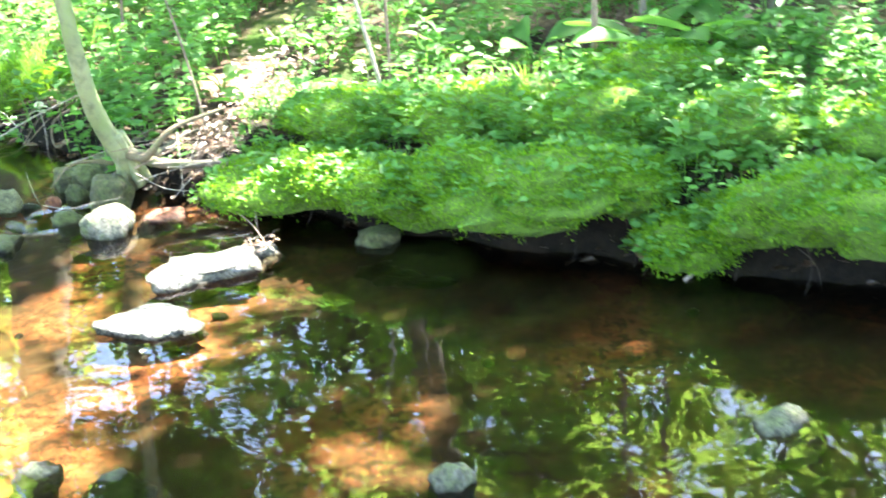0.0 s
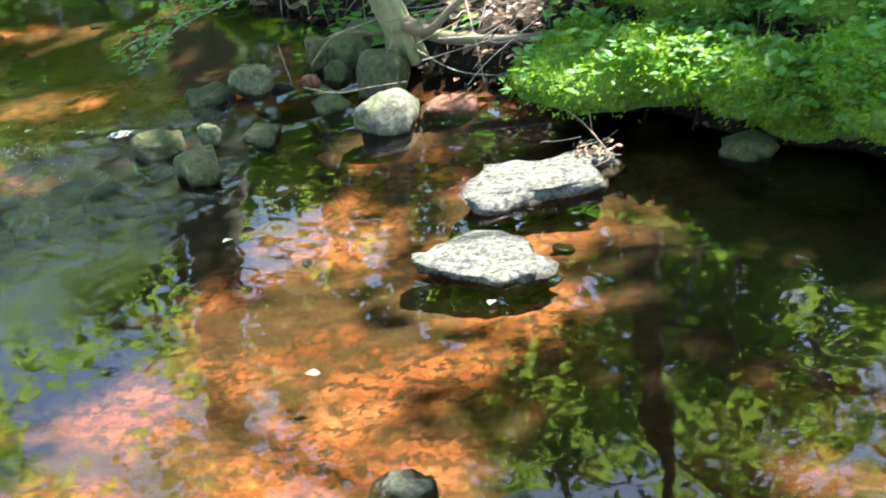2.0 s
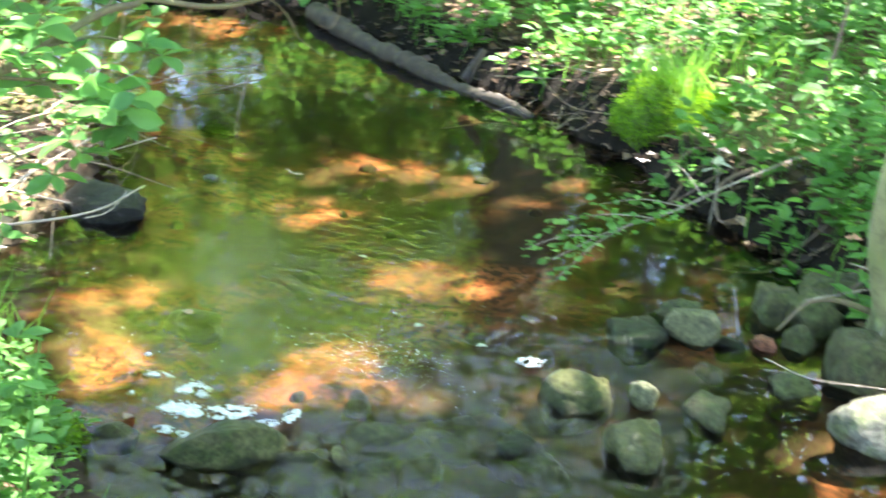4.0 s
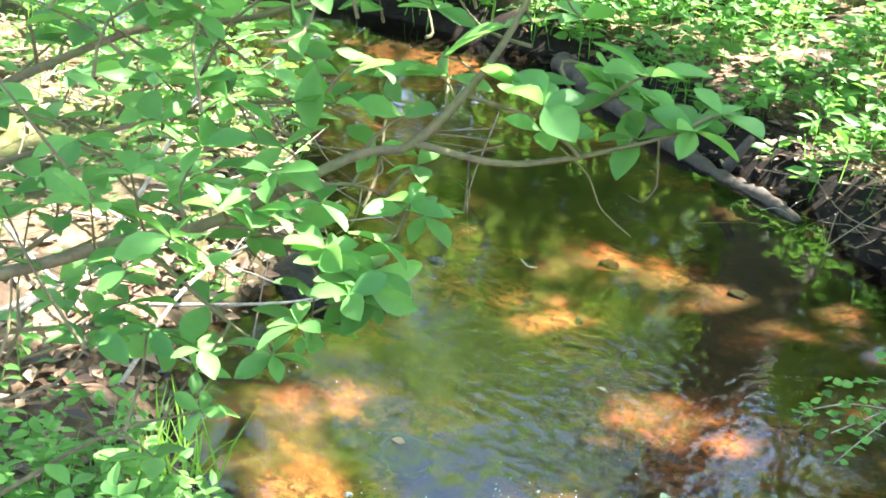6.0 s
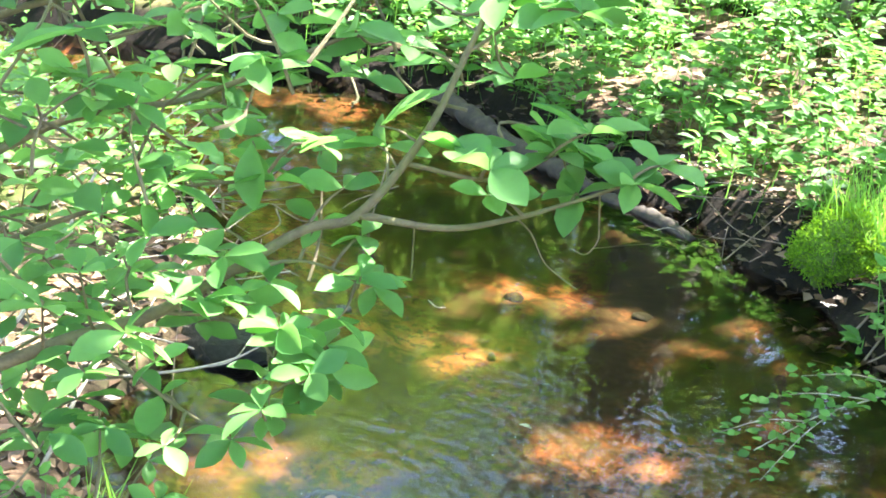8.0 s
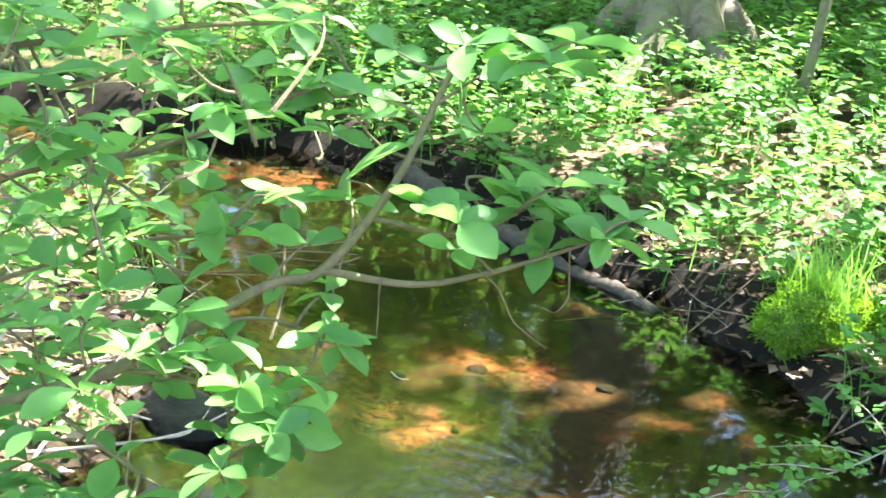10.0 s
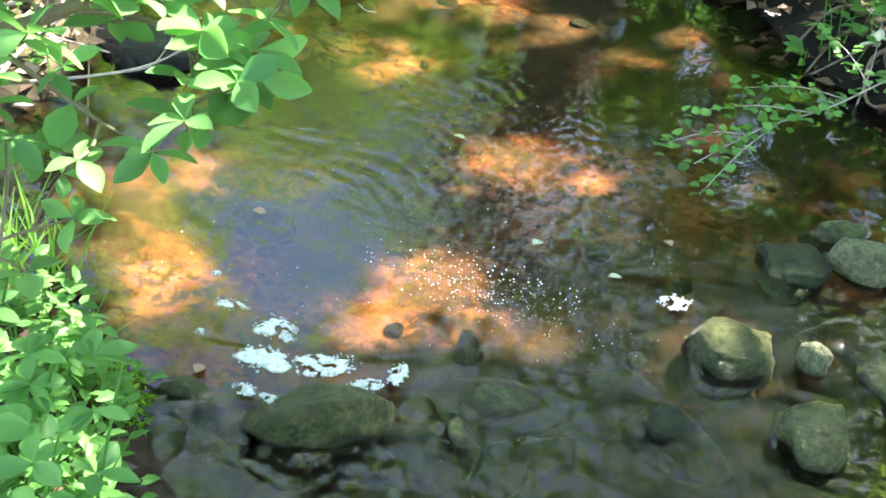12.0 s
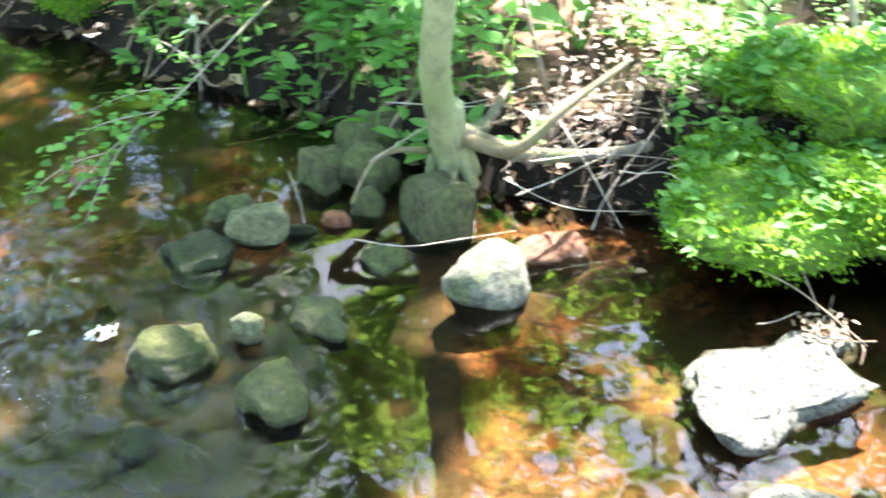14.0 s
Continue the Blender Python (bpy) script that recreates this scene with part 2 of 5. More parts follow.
def tube(points, r0, r1, sides=7, n=None, wobble=0.0):
    """Verts and faces of a tapered, closed branch."""
    n = n or max(3, 4 * len(points))
    line = spline(points, n)
    tang = np.gradient(line, axis=0)
    tang /= np.linalg.norm(tang, axis=1)[:, None] + 1e-9
    ref = np.array((0.31, 0.17, 0.93)) if abs(tang[0][2]) < 0.8 else np.array((0.9, 0.3, 0.1))
    side = np.cross(tang, ref)
    side /= np.linalg.norm(side, axis=1)[:, None]
    up = np.cross(side, tang)
    rad = np.linspace(r0, r1, n)
    if wobble:
        rad = rad * (1 + wobble * (rng.random(n) - 0.5))
    ang = np.linspace(0, 2 * np.pi, sides, endpoint=False)
    verts = (line[:, None] + rad[:, None, None] * (np.cos(ang)[None, :, None] * side[:, None] + np.sin(ang)[None, :, None] * up[:, None])).reshape(-1, 3)
    faces = [(i * sides + j, i * sides + (j + 1) % sides, (i + 1) * sides + (j + 1) % sides, (i + 1) * sides + j) for i in range(n - 1) for j in range(sides)]
    faces += [tuple(range(sides))[::-1], tuple(range((n - 1) * sides, n * sides))]
    return verts, faces, line


def joined(chunks):
    """Several (verts, faces) as one."""
    verts, faces, k = [], [], 0
    for v, f in chunks:
        verts.append(v)
        faces += [tuple(i + k for i in face) for face in f]
        k += len(v)
    return np.vstack(verts), faces


BLADE = (np.array([(0, 0, 0), (0.28, -0.42, 0.05), (0.28, 0.42, 0.05), (0.36, 0, -0.02), (0.68, -0.36, 0.0), (0.68, 0.36, 0.0), (0.72, 0, -0.06), (1, 0, -0.16)]),
         np.array([(0, 1, 3), (0, 3, 2), (1, 4, 6), (1, 6, 3), (3, 6, 5), (3, 5, 2), (4, 7, 6), (6, 7, 5)]))
LOWBLADE = BLADE
_st = [(u, 0.475 * math.sin(math.pi * u ** 1.25) ** 0.85 * (1 + 0.03 * (-1) ** k)) for k, u in enumerate((0.05, 0.14, 0.25, 0.37, 0.49, 0.60, 0.70, 0.79, 0.87, 0.94))]
BLADE = (np.array([(0, 0, 0), (1, 0, -0.2)] + [q for s, w in _st for q in ((s, -w, 0.16 * w - 0.2 * s * s), (s, 0, -0.03 - 0.2 * s * s), (s, w, 0.16 * w - 0.2 * s * s))]),
         np.array([(0, 2, 3), (0, 3, 4), (3 * len(_st) - 1, 1, 3 * len(_st)), (3 * len(_st), 1, 3 * len(_st) + 1)] + [t for k in range(len(_st) - 1) for i in (2 + 3 * k,) for t in ((i, i + 3, i + 4), (i, i + 4, i + 1), (i + 1, i + 4, i + 5), (i + 1, i + 5, i + 2))]))
CHIP = (np.array([(0, 0, 0), (0.45, -0.45, 0.06), (0.45, 0.45, 0.06), (1, 0, -0.08)]), np.array([(0, 1, 3), (0, 3, 2)]))
STRAW = (np.array([(0, -0.5, 0), (0, 0.5, 0), (0.55, -0.4, -0.05), (0.55, 0.4, -0.05), (1, 0, -0.25)]), np.array([(0, 2, 3), (0, 3, 1), (2, 4, 3)]))


def leaves(places, ways, lengths, widths, form=BLADE, tilt=0.6):
    """Many leaves as verts and faces: each from its place along its way, upper side roughly to the sky, of that length and width."""
    tv, tf = form
    places, ways = np.asarray(places, float), np.asarray(ways, float)
    n = len(places)
    x = ways / (np.linalg.norm(ways, axis=1)[:, None] + 1e-9)
    up = np.array((0, 0, 1.0)) + tilt * rng.normal(size=(n, 3))
    y = np.cross(up, x)
    y /= np.linalg.norm(y, axis=1)[:, None] + 1e-9
    z = np.cross(x, y)
    le, wi = np.broadcast_to(lengths, n)[:, None, None], np.broadcast_to(widths, n)[:, None, None]
    verts = places[:, None] + le * tv[None, :, :1] * x[:, None] + wi * tv[None, :, 1:2] * y[:, None] + le * tv[None, :, 2:] * z[:, None]
    faces = (np.arange(n)[:, None, None] * len(tv) + tf[None]).reshape(-1, 3)
    return verts.reshape(-1, 3), faces


def ways_round(n, rise=(-0.2, 0.6)):
    a = rng.random(n) * 2 * np.pi
    return np.stack([np.cos(a), np.sin(a), rng.uniform(*rise, n)], 1)


def fractal(x, y, scale, seed=0.0, octaves=3):
    """Smooth noise of arrays, about -1 to 1."""
    out, amp, tot = np.zeros(np.shape(x)), 1.0, 0.0
    for k in range(octaves):
        s = scale * 2 ** k
        out = out + amp * (np.sin(x * s * 1.13 + 2.1 * np.sin(y * s * 0.83 + seed + k) + seed) * np.sin(y * s * 1.07 + 1.7 * np.sin(x * s * 0.91 + 2 * seed + k) + 1.3 * k))
        tot += amp
        amp *= 0.5
    return out / tot * 1.5


# ---- the stream: its water line, the bed and the banks ----
NEAR_SIDE = [(40, -6), (8, 0.5), (3, 1.2), (0.8, 1.6), (-0.5, 1.9), (-1.6, 2.5), (-2.4, 3.05), (-2.75, 3.45), (-2.95, 3.65), (-3.28, 3.95), (-3.5, 4.15),
             (-3.66, 4.5), (-3.7, 4.85), (-3.8, 5.2), (-4.1, 5.6), (-4.6, 6.0), (-5.4, 6.25), (-7.0, 6.4), (-14, 7), (-40, 12)]
FAR_SIDE = [(-40, 13), (-14, 7.9), (-7.0, 7.2), (-5.2, 7.5), (-4.3, 7.6), (-3.8, 7.3), (-3.4, 7.0), (-2.85, 6.7), (-2.4, 6.3), (-2.15, 5.95), (-1.85, 5.75), (-1.55, 5.4),
            (-1.35, 5.1), (-1.1, 4.95), (-0.75, 4.85), (-0.45, 4.62), (-0.05, 4.34), (0.4, 4.1), (0.95, 3.78), (1.5, 3.5), (2.5, 3.1), (5, 2.4), (10, 1.6), (40, -3)]
SHORE = np.array(NEAR_SIDE + FAR_SIDE, float)


def shore(x, y):
    """Distance to the water line (below zero in the water), and whether the far bank is nearest."""
    x, y = np.asarray(x, float), np.asarray(y, float)
    best, far, inside = np.full(x.shape, 1e9), np.zeros(x.shape, bool), np.zeros(x.shape, bool)
    for k in range(len(SHORE)):
        (ax, ay), (bx, by) = SHORE[k], SHORE[(k + 1) % len(SHORE)]
        t = np.clip(((x - ax) * (bx - ax) + (y - ay) * (by - ay)) / ((bx - ax) ** 2 + (by - ay) ** 2), 0, 1)
        d = np.hypot(x - ax - t * (bx - ax), y - ay - t * (by - ay))
        near = d < best
        best = np.where(near, d, best)
        far = np.where(near, k >= len(NEAR_SIDE), far)
        cross = ((ay > y) != (by > y)) & (x < (bx - ax) * (y - ay) / (by - ay + 1e-12) + ax)
        inside ^= cross
    return np.where(inside, -best, best), far


def ease(v):
    v = np.clip(v, 0, 1)
    return v * v * (3 - 2 * v)


def height(x, y):
    x, y = np.asarray(x, float), np.asarray(y, float)
    d, far = shore(x, y)
    d = d + 0.05 * fractal(x, y, 4.0, 1.0)
    moss = far & (x > -0.7)
    lift = np.where(moss, 0.24, np.where(far, 0.14, 0.13)) * ease(d / np.where(moss, 0.14, 0.25))
    slope = np.where(far, 0.13, 0.06)
    up = lift + slope * np.minimum(np.maximum(d, 0), 6) + 0.05 * fractal(x, y, 2.2, 3.0) * ease(d / 0.4)
    bed = -0.025 - 0.045 * ease(-d / 0.55) + 0.012 * fractal(x, y, 3.0, 5.0) * ease(-d / 0.3) + 0.008 * fractal(x, y, 14, 2.0)
    return np.where(d > 0, up, bed)


def step_line(lo, hi, step, far, grow=1.35):
    mid = list(np.arange(lo, hi + step / 2, step))
    s = step
    while mid[-1] < far:
        s *= grow
        mid.append(mid[-1] + s)
    s = step
    while mid[0] > -far:
        s *= grow
        mid.insert(0, mid[0] - s)
    return np.array(mid)


def sheet(xs, ys):
    gx, gy = np.meshgrid(xs, ys)
    i = np.arange(len(xs) * len(ys)).reshape(len(ys), len(xs))
    faces = np.stack([i[:-1, :-1], i[:-1, 1:], i[1:, 1:], i[1:, :-1]], -1).reshape(-1, 4)
    return gx.ravel(), gy.ravel(), faces


def masked(me, name, r, g=None, b=0):
    a = me.color_attributes.new(name, "FLOAT_COLOR", "POINT")
    col = np.ones((len(r), 4))
    col[:, 0], col[:, 1], col[:, 2] = r, r if g is None else g, r if g is None else b
    a.data.foreach_set("color", col.ravel())


gx, gy, gf = sheet(step_line(-6.0, 3.0, 0.045, 400), step_line(0.5, 9.0, 0.045, 400))
gd, gfar = shore(gx, gy)
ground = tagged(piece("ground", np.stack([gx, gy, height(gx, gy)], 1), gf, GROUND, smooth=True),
                "forest floor of dark soil, blackened for shade along the banks, running down into an orange sandy stream bed", "ground", kind="structure")
# blue band: damp edge, widened on the far side as painted undercut shade
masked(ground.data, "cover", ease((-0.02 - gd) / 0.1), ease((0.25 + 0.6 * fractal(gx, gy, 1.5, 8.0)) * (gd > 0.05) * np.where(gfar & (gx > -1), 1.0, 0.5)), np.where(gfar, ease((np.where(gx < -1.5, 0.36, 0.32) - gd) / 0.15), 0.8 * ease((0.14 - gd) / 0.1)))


wx, wy, wf = sheet(np.concatenate([np.arange(-39.0, -7.0, 0.5), np.arange(-7.0, -3.3, 0.035), np.arange(-3.3, -1.2, 0.011), np.arange(-1.2, 4.01, 0.035), np.arange(4.5, 39.0, 0.5)]),
                   np.concatenate([np.arange(-6.0, 0.0, 0.5), np.arange(0.0, 3.3, 0.035), np.arange(3.3, 5.7, 0.011), np.arange(5.7, 9.51, 0.035), np.arange(10.0, 13.1, 0.5)]))
WEIR = np.array([(-3.1, 3.6), (-2.6, 3.85), (-2.45, 4.1), (-2.1, 4.4), (-1.75, 4.6), (-1.3, 4.8), (-1.0, 5.0)])


def above_weir(x, y):
    """How far upstream of the stone line a place lies, in metres (below zero: downstream)."""
    best, sign = np.full(np.shape(x), 1e9), np.ones(np.shape(x))
    for (ax, ay), (bx, by) in zip(WEIR[:-1], WEIR[1:]):
        t = np.clip(((x - ax) * (bx - ax) + (y - ay) * (by - ay)) / ((bx - ax) ** 2 + (by - ay) ** 2), 0, 1)
        d = np.hypot(x - ax - t * (bx - ax), y - ay - t * (by - ay))
        s = np.sign((bx - ax) * (y - ay) - (by - ay) * (x - ax))
        sign = np.where(d < best, s, sign)
        best = np.minimum(best, d)
    return best * sign


wa = above_weir(wx, wy)
rush = np.exp(-((wa + 0.25) / 0.33) ** 2) * ease((wx + 3.0) / 0.2) * ease((-1.6 - wx) / 0.25) + 0.10 * np.exp(-((wx + 2.75) ** 2 + (wy - 4.75) ** 2) / 0.22)
wz = 0.035 * ease((wa + 0.15) / 0.3) * (wx < -0.9) + 0.008 * fractal(wx, wy, 13, 4.0) * np.exp(-((wa + 0.1) / 0.25) ** 2) * (wx < -1.7) * (wx > -3)
along, across = 0.45 * wx - 0.89 * wy, 0.89 * wx + 0.45 * wy
wz = wz + (0.0062 * fractal(along, 0.45 * across, 24, 3.0, 2) + 0.0026 * fractal(along, 0.6 * across, 62, 7.0, 2)) * ease((0.5 - np.abs(wa + 0.22)) / 0.35) * (wx < -1.6) * (wx > -3.1)
# the boil above the weir: short crests bending round it
bow = np.hypot(wx + 3.1, wy - 4.25)
boil = np.exp(-(((wx + 2.72) / 0.34) ** 2 + ((wy - 4.78) / 0.46) ** 2))
wz = wz + boil * (0.0011 * np.sin(118 * bow + 4.0 * fractal(wx, wy, 8.0, 1.0)) * (0.6 + 0.6 * fractal(wx, wy, 6.0, 3.0)) + 0.0013 * fractal(wx, wy, 58, 2.0, 2))
water = tagged(piece("water", np.stack([wx, wy, wz], 1), wf, WATER, smooth=True), "clear tea-coloured stream water mirroring the trees", "stream", kind="structure")
masked(water.data, "riffle", np.clip(1.25 * rush + 0.006 + 0.03 * ease((wa - 0.1) / 0.6) * (wx < -1.2), 0, 2.4))

ga = above_weir(gx, gy)
silt_shade = (0.72 + 0.25 * fractal(gx, gy, 2.6, 2.0)) * ease((gx + 0.70 + 0.10 * fractal(gx, gy, 3.0, 4.0)) / 0.22)
silt_shade = np.clip(np.maximum(silt_shade, 0.97 * ease((0.62 - np.abs(ga + 0.42)) / 0.25) * (gx < -1.55)), 0, 1)
# ellipses darken the bed where the water lies in shade: painted, not silt
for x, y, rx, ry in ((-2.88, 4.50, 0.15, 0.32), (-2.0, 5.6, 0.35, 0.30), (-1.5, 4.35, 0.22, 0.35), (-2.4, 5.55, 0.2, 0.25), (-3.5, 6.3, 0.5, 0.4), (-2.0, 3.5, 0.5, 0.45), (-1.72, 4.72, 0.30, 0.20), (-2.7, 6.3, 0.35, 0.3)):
    silt_shade = np.maximum(silt_shade, 0.9 * ease(1.5 + 0.4 * fractal(gx, gy, 5.0, 7.0) - ((gx - x) / rx) ** 2 - ((gy - y) / ry) ** 2))
masked(ground.data, "silt_shade", silt_shade)


# ---- canopy overhead and woods around ----
# Sunlit openings on the ground: x, y, half width, half depth.
GLADES = [(-0.66, 4.05, 0.46, 0.36), (-0.78, 3.60, 0.40, 0.32), (-1.22, 3.40, 0.42, 0.55), (-1.00, 2.85, 0.40, 0.34), (-1.38, 3.02, 0.36, 0.38), (-1.5, 2.72, 0.3, 0.25), (-0.80, 4.98, 0.36, 0.26), (-0.62, 5.35, 0.32, 0.28),
          (-3.42, 4.42, 0.20, 0.20), (-3.20, 4.20, 0.17, 0.27), (-3.12, 3.95, 0.12, 0.18), (-3.30, 4.62, 0.15, 0.10), (-2.65, 4.40, 0.17, 0.17), (-2.67, 4.20, 0.13, 0.12), (-2.53, 4.50, 0.12, 0.08), (-2.32, 4.40, 0.20, 0.08),
          (-2.55, 5.10, 0.25, 0.17), (-1.97, 5.28, 0.10, 0.08), (-3.10, 5.48, 0.15, 0.09), (-3.10, 5.33, 0.10, 0.10), (-3.05, 5.92, 0.34, 0.12), (-3.20, 5.75, 0.13, 0.08), (-2.80, 6.02, 0.13, 0.12), (-3.20, 4.90, 0.13, 0.07), (-2.35, 5.71, 0.06, 0.05),
          (-1.97, 4.46, 0.16, 0.15), (-1.75, 4.24, 0.09, 0.08), (-1.75, 4.47, 0.06, 0.06), (-1.74, 4.80, 0.085, 0.06), (-1.30, 3.92, 0.24, 0.26), (-1.02, 4.71, 0.20, 0.13), (-3.68, 6.74, 0.18, 0.08), (-2.75, 3.78, 0.12, 0.08), (-2.45, 3.84, 0.12, 0.08),
          (0.13, 2.91, 0.18, 0.12), (-0.09, 2.81, 0.12, 0.10), (0.20, 2.69, 0.14, 0.10), (-0.01, 2.62, 0.16, 0.10), (0.24, 3.06, 0.12, 0.07), (-3.30, 2.72, 0.16, 0.14), (-3.02, 2.92, 0.13, 0.12), (-3.45, 3.05, 0.15, 0.12), (-3.12, 2.58, 0.10, 0.10), (-2.85, 3.05, 0.09, 0.09), (-3.28, 4.32, 0.17, 0.17),
          (-4.05, 4.30, 0.30, 0.50), (-2.50, 6.86, 0.50, 0.40), (-2.24, 6.40, 0.35, 0.28), (-2.56, 5.98, 0.30, 0.24), (-2.32, 7.74, 0.50, 0.40), (-2.79, 6.71, 0.35, 0.28), (-2.20, 6.40, 0.22, 0.20), (-1.20, 4.60, 0.20, 0.18), (-1.28, 4.90, 0.12, 0.12), (0.30, 4.70, 0.35, 0.20), (1.3, 4.05, 0.4, 0.2), (0.10, 4.42, 0.26, 0.12), (0.78, 4.00, 0.22, 0.14), (1.25, 3.66, 0.26, 0.12), (-0.38, 4.68, 0.20, 0.12)]


def sunlit(p):
    """Which places in the air would shade one of the openings."""
    gx, gy = p[:, 0] - SUN.x / SUN.z * p[:, 2], p[:, 1] - SUN.y / SUN.z * p[:, 2]
    jag, hit = 1 + 0.4 * fractal(gx, gy, 7.0, 2.0) + 0.5 * fractal(gx, gy, 19.0, 5.0), np.zeros(len(p), bool)
    for x, y, rx, ry in GLADES:
        hit |= ((gx - x) / rx) ** 2 + ((gy - y) / ry) ** 2 < jag
    # crown leaves left out here so that the sun reaches the low growth
    hit |= (p[:, 2] > 5.2) & (((gx - 1.1) / 2.2) ** 2 + ((gy - 9.3) / 1.5) ** 2 < jag)
    return hit | (p[:, 2] > 4.3) & (((gx + 7.8) / 2.9) ** 2 + ((gy - 10.8) / 2.4) ** 2 < jag)


def between_crowns(p):
    """Which places lie in the gaps of open sky between the crowns, as the pool sees them."""
    way = p - np.array((-1.8, 3.4, 0.0))
    flat = np.hypot(way[:, 0], way[:, 1])
    az, el = np.degrees(np.arctan2(way[:, 0], way[:, 1])), np.degrees(np.arctan2(way[:, 2], flat))
    jag = 1 + 0.6 * fractal(az, el, 0.45, 3.0) + 0.6 * fractal(az, el, 1.9, 6.0)
    high = ((az + 50) / 48) ** 2 + ((el - 62) / 16) ** 2 < 0.85 * jag + 0.5 * fractal(az, el, 0.16, 1.0)
    return high | (((az + 28.5) / 5.2) ** 2 + ((el - 32.8) / 2.5) ** 2 < jag) | (((az - 4) / 4) ** 2 + ((el - 41) / 3) ** 2 < jag) | (((az + 16) / 7) ** 2 + ((el - 43) / 3.5) ** 2 < jag - 0.35)


# Unseen leaves set along the sun's path to shade the ground around GLADES.
def canopy_cover(n, x0, x1, y0, y1, z0, z1, closed=False):
    g = np.stack([rng.uniform(x0, x1, n), rng.uniform(y0, y1, n)], 1)
    z = rng.uniform(z0, z1, n)
    open_ = np.zeros(n, bool)
    jag = 1 + 0.4 * fractal(g[:, 0], g[:, 1], 7.0, 2.0) + 0.5 * fractal(g[:, 0], g[:, 1], 19.0, 5.0)
    for x, y, rx, ry in GLADES:
        open_ |= ((g[:, 0] - x) / rx) ** 2 + ((g[:, 1] - y) / ry) ** 2 < jag
    thin = fractal(g[:, 0], g[:, 1], 1.7, 6.0) + 0.5 * fractal(g[:, 0], g[:, 1], 6.0, 9.0) > 0.55
    d, far = shore(g[:, 0], g[:, 1])
    wet = d < 0.1
    fine = fractal(g[:, 0], g[:, 1], 3.2, 4.0) + 0.6 * fractal(g[:, 0], g[:, 1], 9.0, 1.0)
    keep = ~open_ & np.where(wet, ~(thin & (rng.random(n) < 0.25)), (fine > np.where(far, np.where(g[:, 0] > -0.3, -0.25, 0.0), 0.15)) & (rng.random(n) < np.where(far, np.where(g[:, 0] > -0.3, 0.8, 0.65), 0.5)))
    keep |= closed & ~open_ & (rng.random(n) < 0.9)
    g, z = g[keep], z[keep]
    return np.stack([g[:, 0] + SUN.x / SUN.z * z, g[:, 1] + SUN.y / SUN.z * z, z], 1)


def tree(name, base, top, radius, crown, label, bark=OLDBARK, limbs=7, leaf_places=None, leaf_size=0.16, spread=2.2, count=5000, low=0.35):
    """A forest tree: bent tapered trunk, limbs, and a crown of single leaves in loose clumps."""
    base, top = np.array(base, float), np.array(top, float)
    thing = anchor(name, base, label, "tree")
    bend = rng.normal(size=3) * (0.3, 0.3, 0)
    pts = [base - (0, 0, 0.2), base + (top - base) * 0.3 + bend * 0.5, base + (top - base) * 0.65 + bend, top]
    v, f, line = tube(pts, radius, radius * 0.25, 10, 24, 0.08)
    hang(piece("trunk", v, f, bark, smooth=True), thing)
    tips = []
    for k in range(limbs):
        s = line[int(len(line) * rng.uniform(low, 0.95))]
        way = ways_round(1, (0.15, 0.6))[0] * spread * rng.uniform(0.6, 1.0)
        v, f, limb = tube([s, s + way * 0.5 + (0, 0, 0.1), s + way], radius * 0.35, radius * 0.06, 6, 9)
        hang(piece("limb", v, f, bark, smooth=True), thing)
        tips += list(limb[3:])
    if leaf_places is None:
        tips = np.array(tips)
        c = tips[rng.integers(0, len(tips), count // 25)] + rng.normal(size=(count // 25, 3)) * spread * 0.22
        leaf_places = (c[:, None] + rng.normal(size=(len(c), 25, 3)) * (0.24, 0.24, 0.12)).reshape(-1, 3)
    leaf_places = leaf_places[~sunlit(leaf_places) & ~between_crowns(leaf_places)]
    n = len(leaf_places)
    s = rng.uniform(0.7, 1.2, n) * leaf_size
    v, f = leaves(leaf_places, ways_round(n, (-0.6, 0.3)), s, s * 0.62, CHIP, 0.7)
    hang(piece(crown, v, f, CANOPY), thing)
    return thing


over = canopy_cover(76000, -6.5, 4.5, 0.2, 7.2, 4.5, 8.5)
lofty = (over[:, 0] - SUN.x / SUN.z * over[:, 2] > -0.6) & (over[:, 1] - SUN.y / SUN.z * over[:, 2] > 4.9)
over[lofty] += np.array((SUN.x / SUN.z, SUN.y / SUN.z, 1.0)) * 5.0
# further leaves out of view, added to darken banks and reflections
over = np.vstack([over, canopy_cover(4500, -4.4, -2.5, 6.2, 7.5, 3.0, 4.6), canopy_cover(5000, -3.7, -2.3, 2.3, 3.9, 4.0, 8.0)])
over = np.vstack([over, canopy_cover(15000, -0.2, 4.5, 4.6, 8.4, 9.0, 13.0)])
over = np.vstack([over, canopy_cover(8500, -0.7, 2.4, 7.0, 10.5, 9.0, 13.0), canopy_cover(6000, 0.7, 3.2, 4.7, 7.4, 9.0, 13.0, True), canopy_cover(8000, -2.2, 0.2, 8.6, 10.8, 5.5, 7.5)])
belt = np.floor((over[:, 0] + 7) / 4.2)
tree("forest_tree", (2.8, 6.2, 0.8), (2.4, 7.0, 9), 0.13, "crown", "slender forest tree out of view, its broad leafy crown placed to shade the stream", leaf_places=over[belt >= 2], leaf_size=0.15)
tree("forest_tree", (-0.6, 9.2, 0.9), (-0.8, 8.4, 9), 0.15, "crown", "slender forest tree out of view, its broad leafy crown placed to shade the stream", leaf_places=over[belt == 1], leaf_size=0.15)
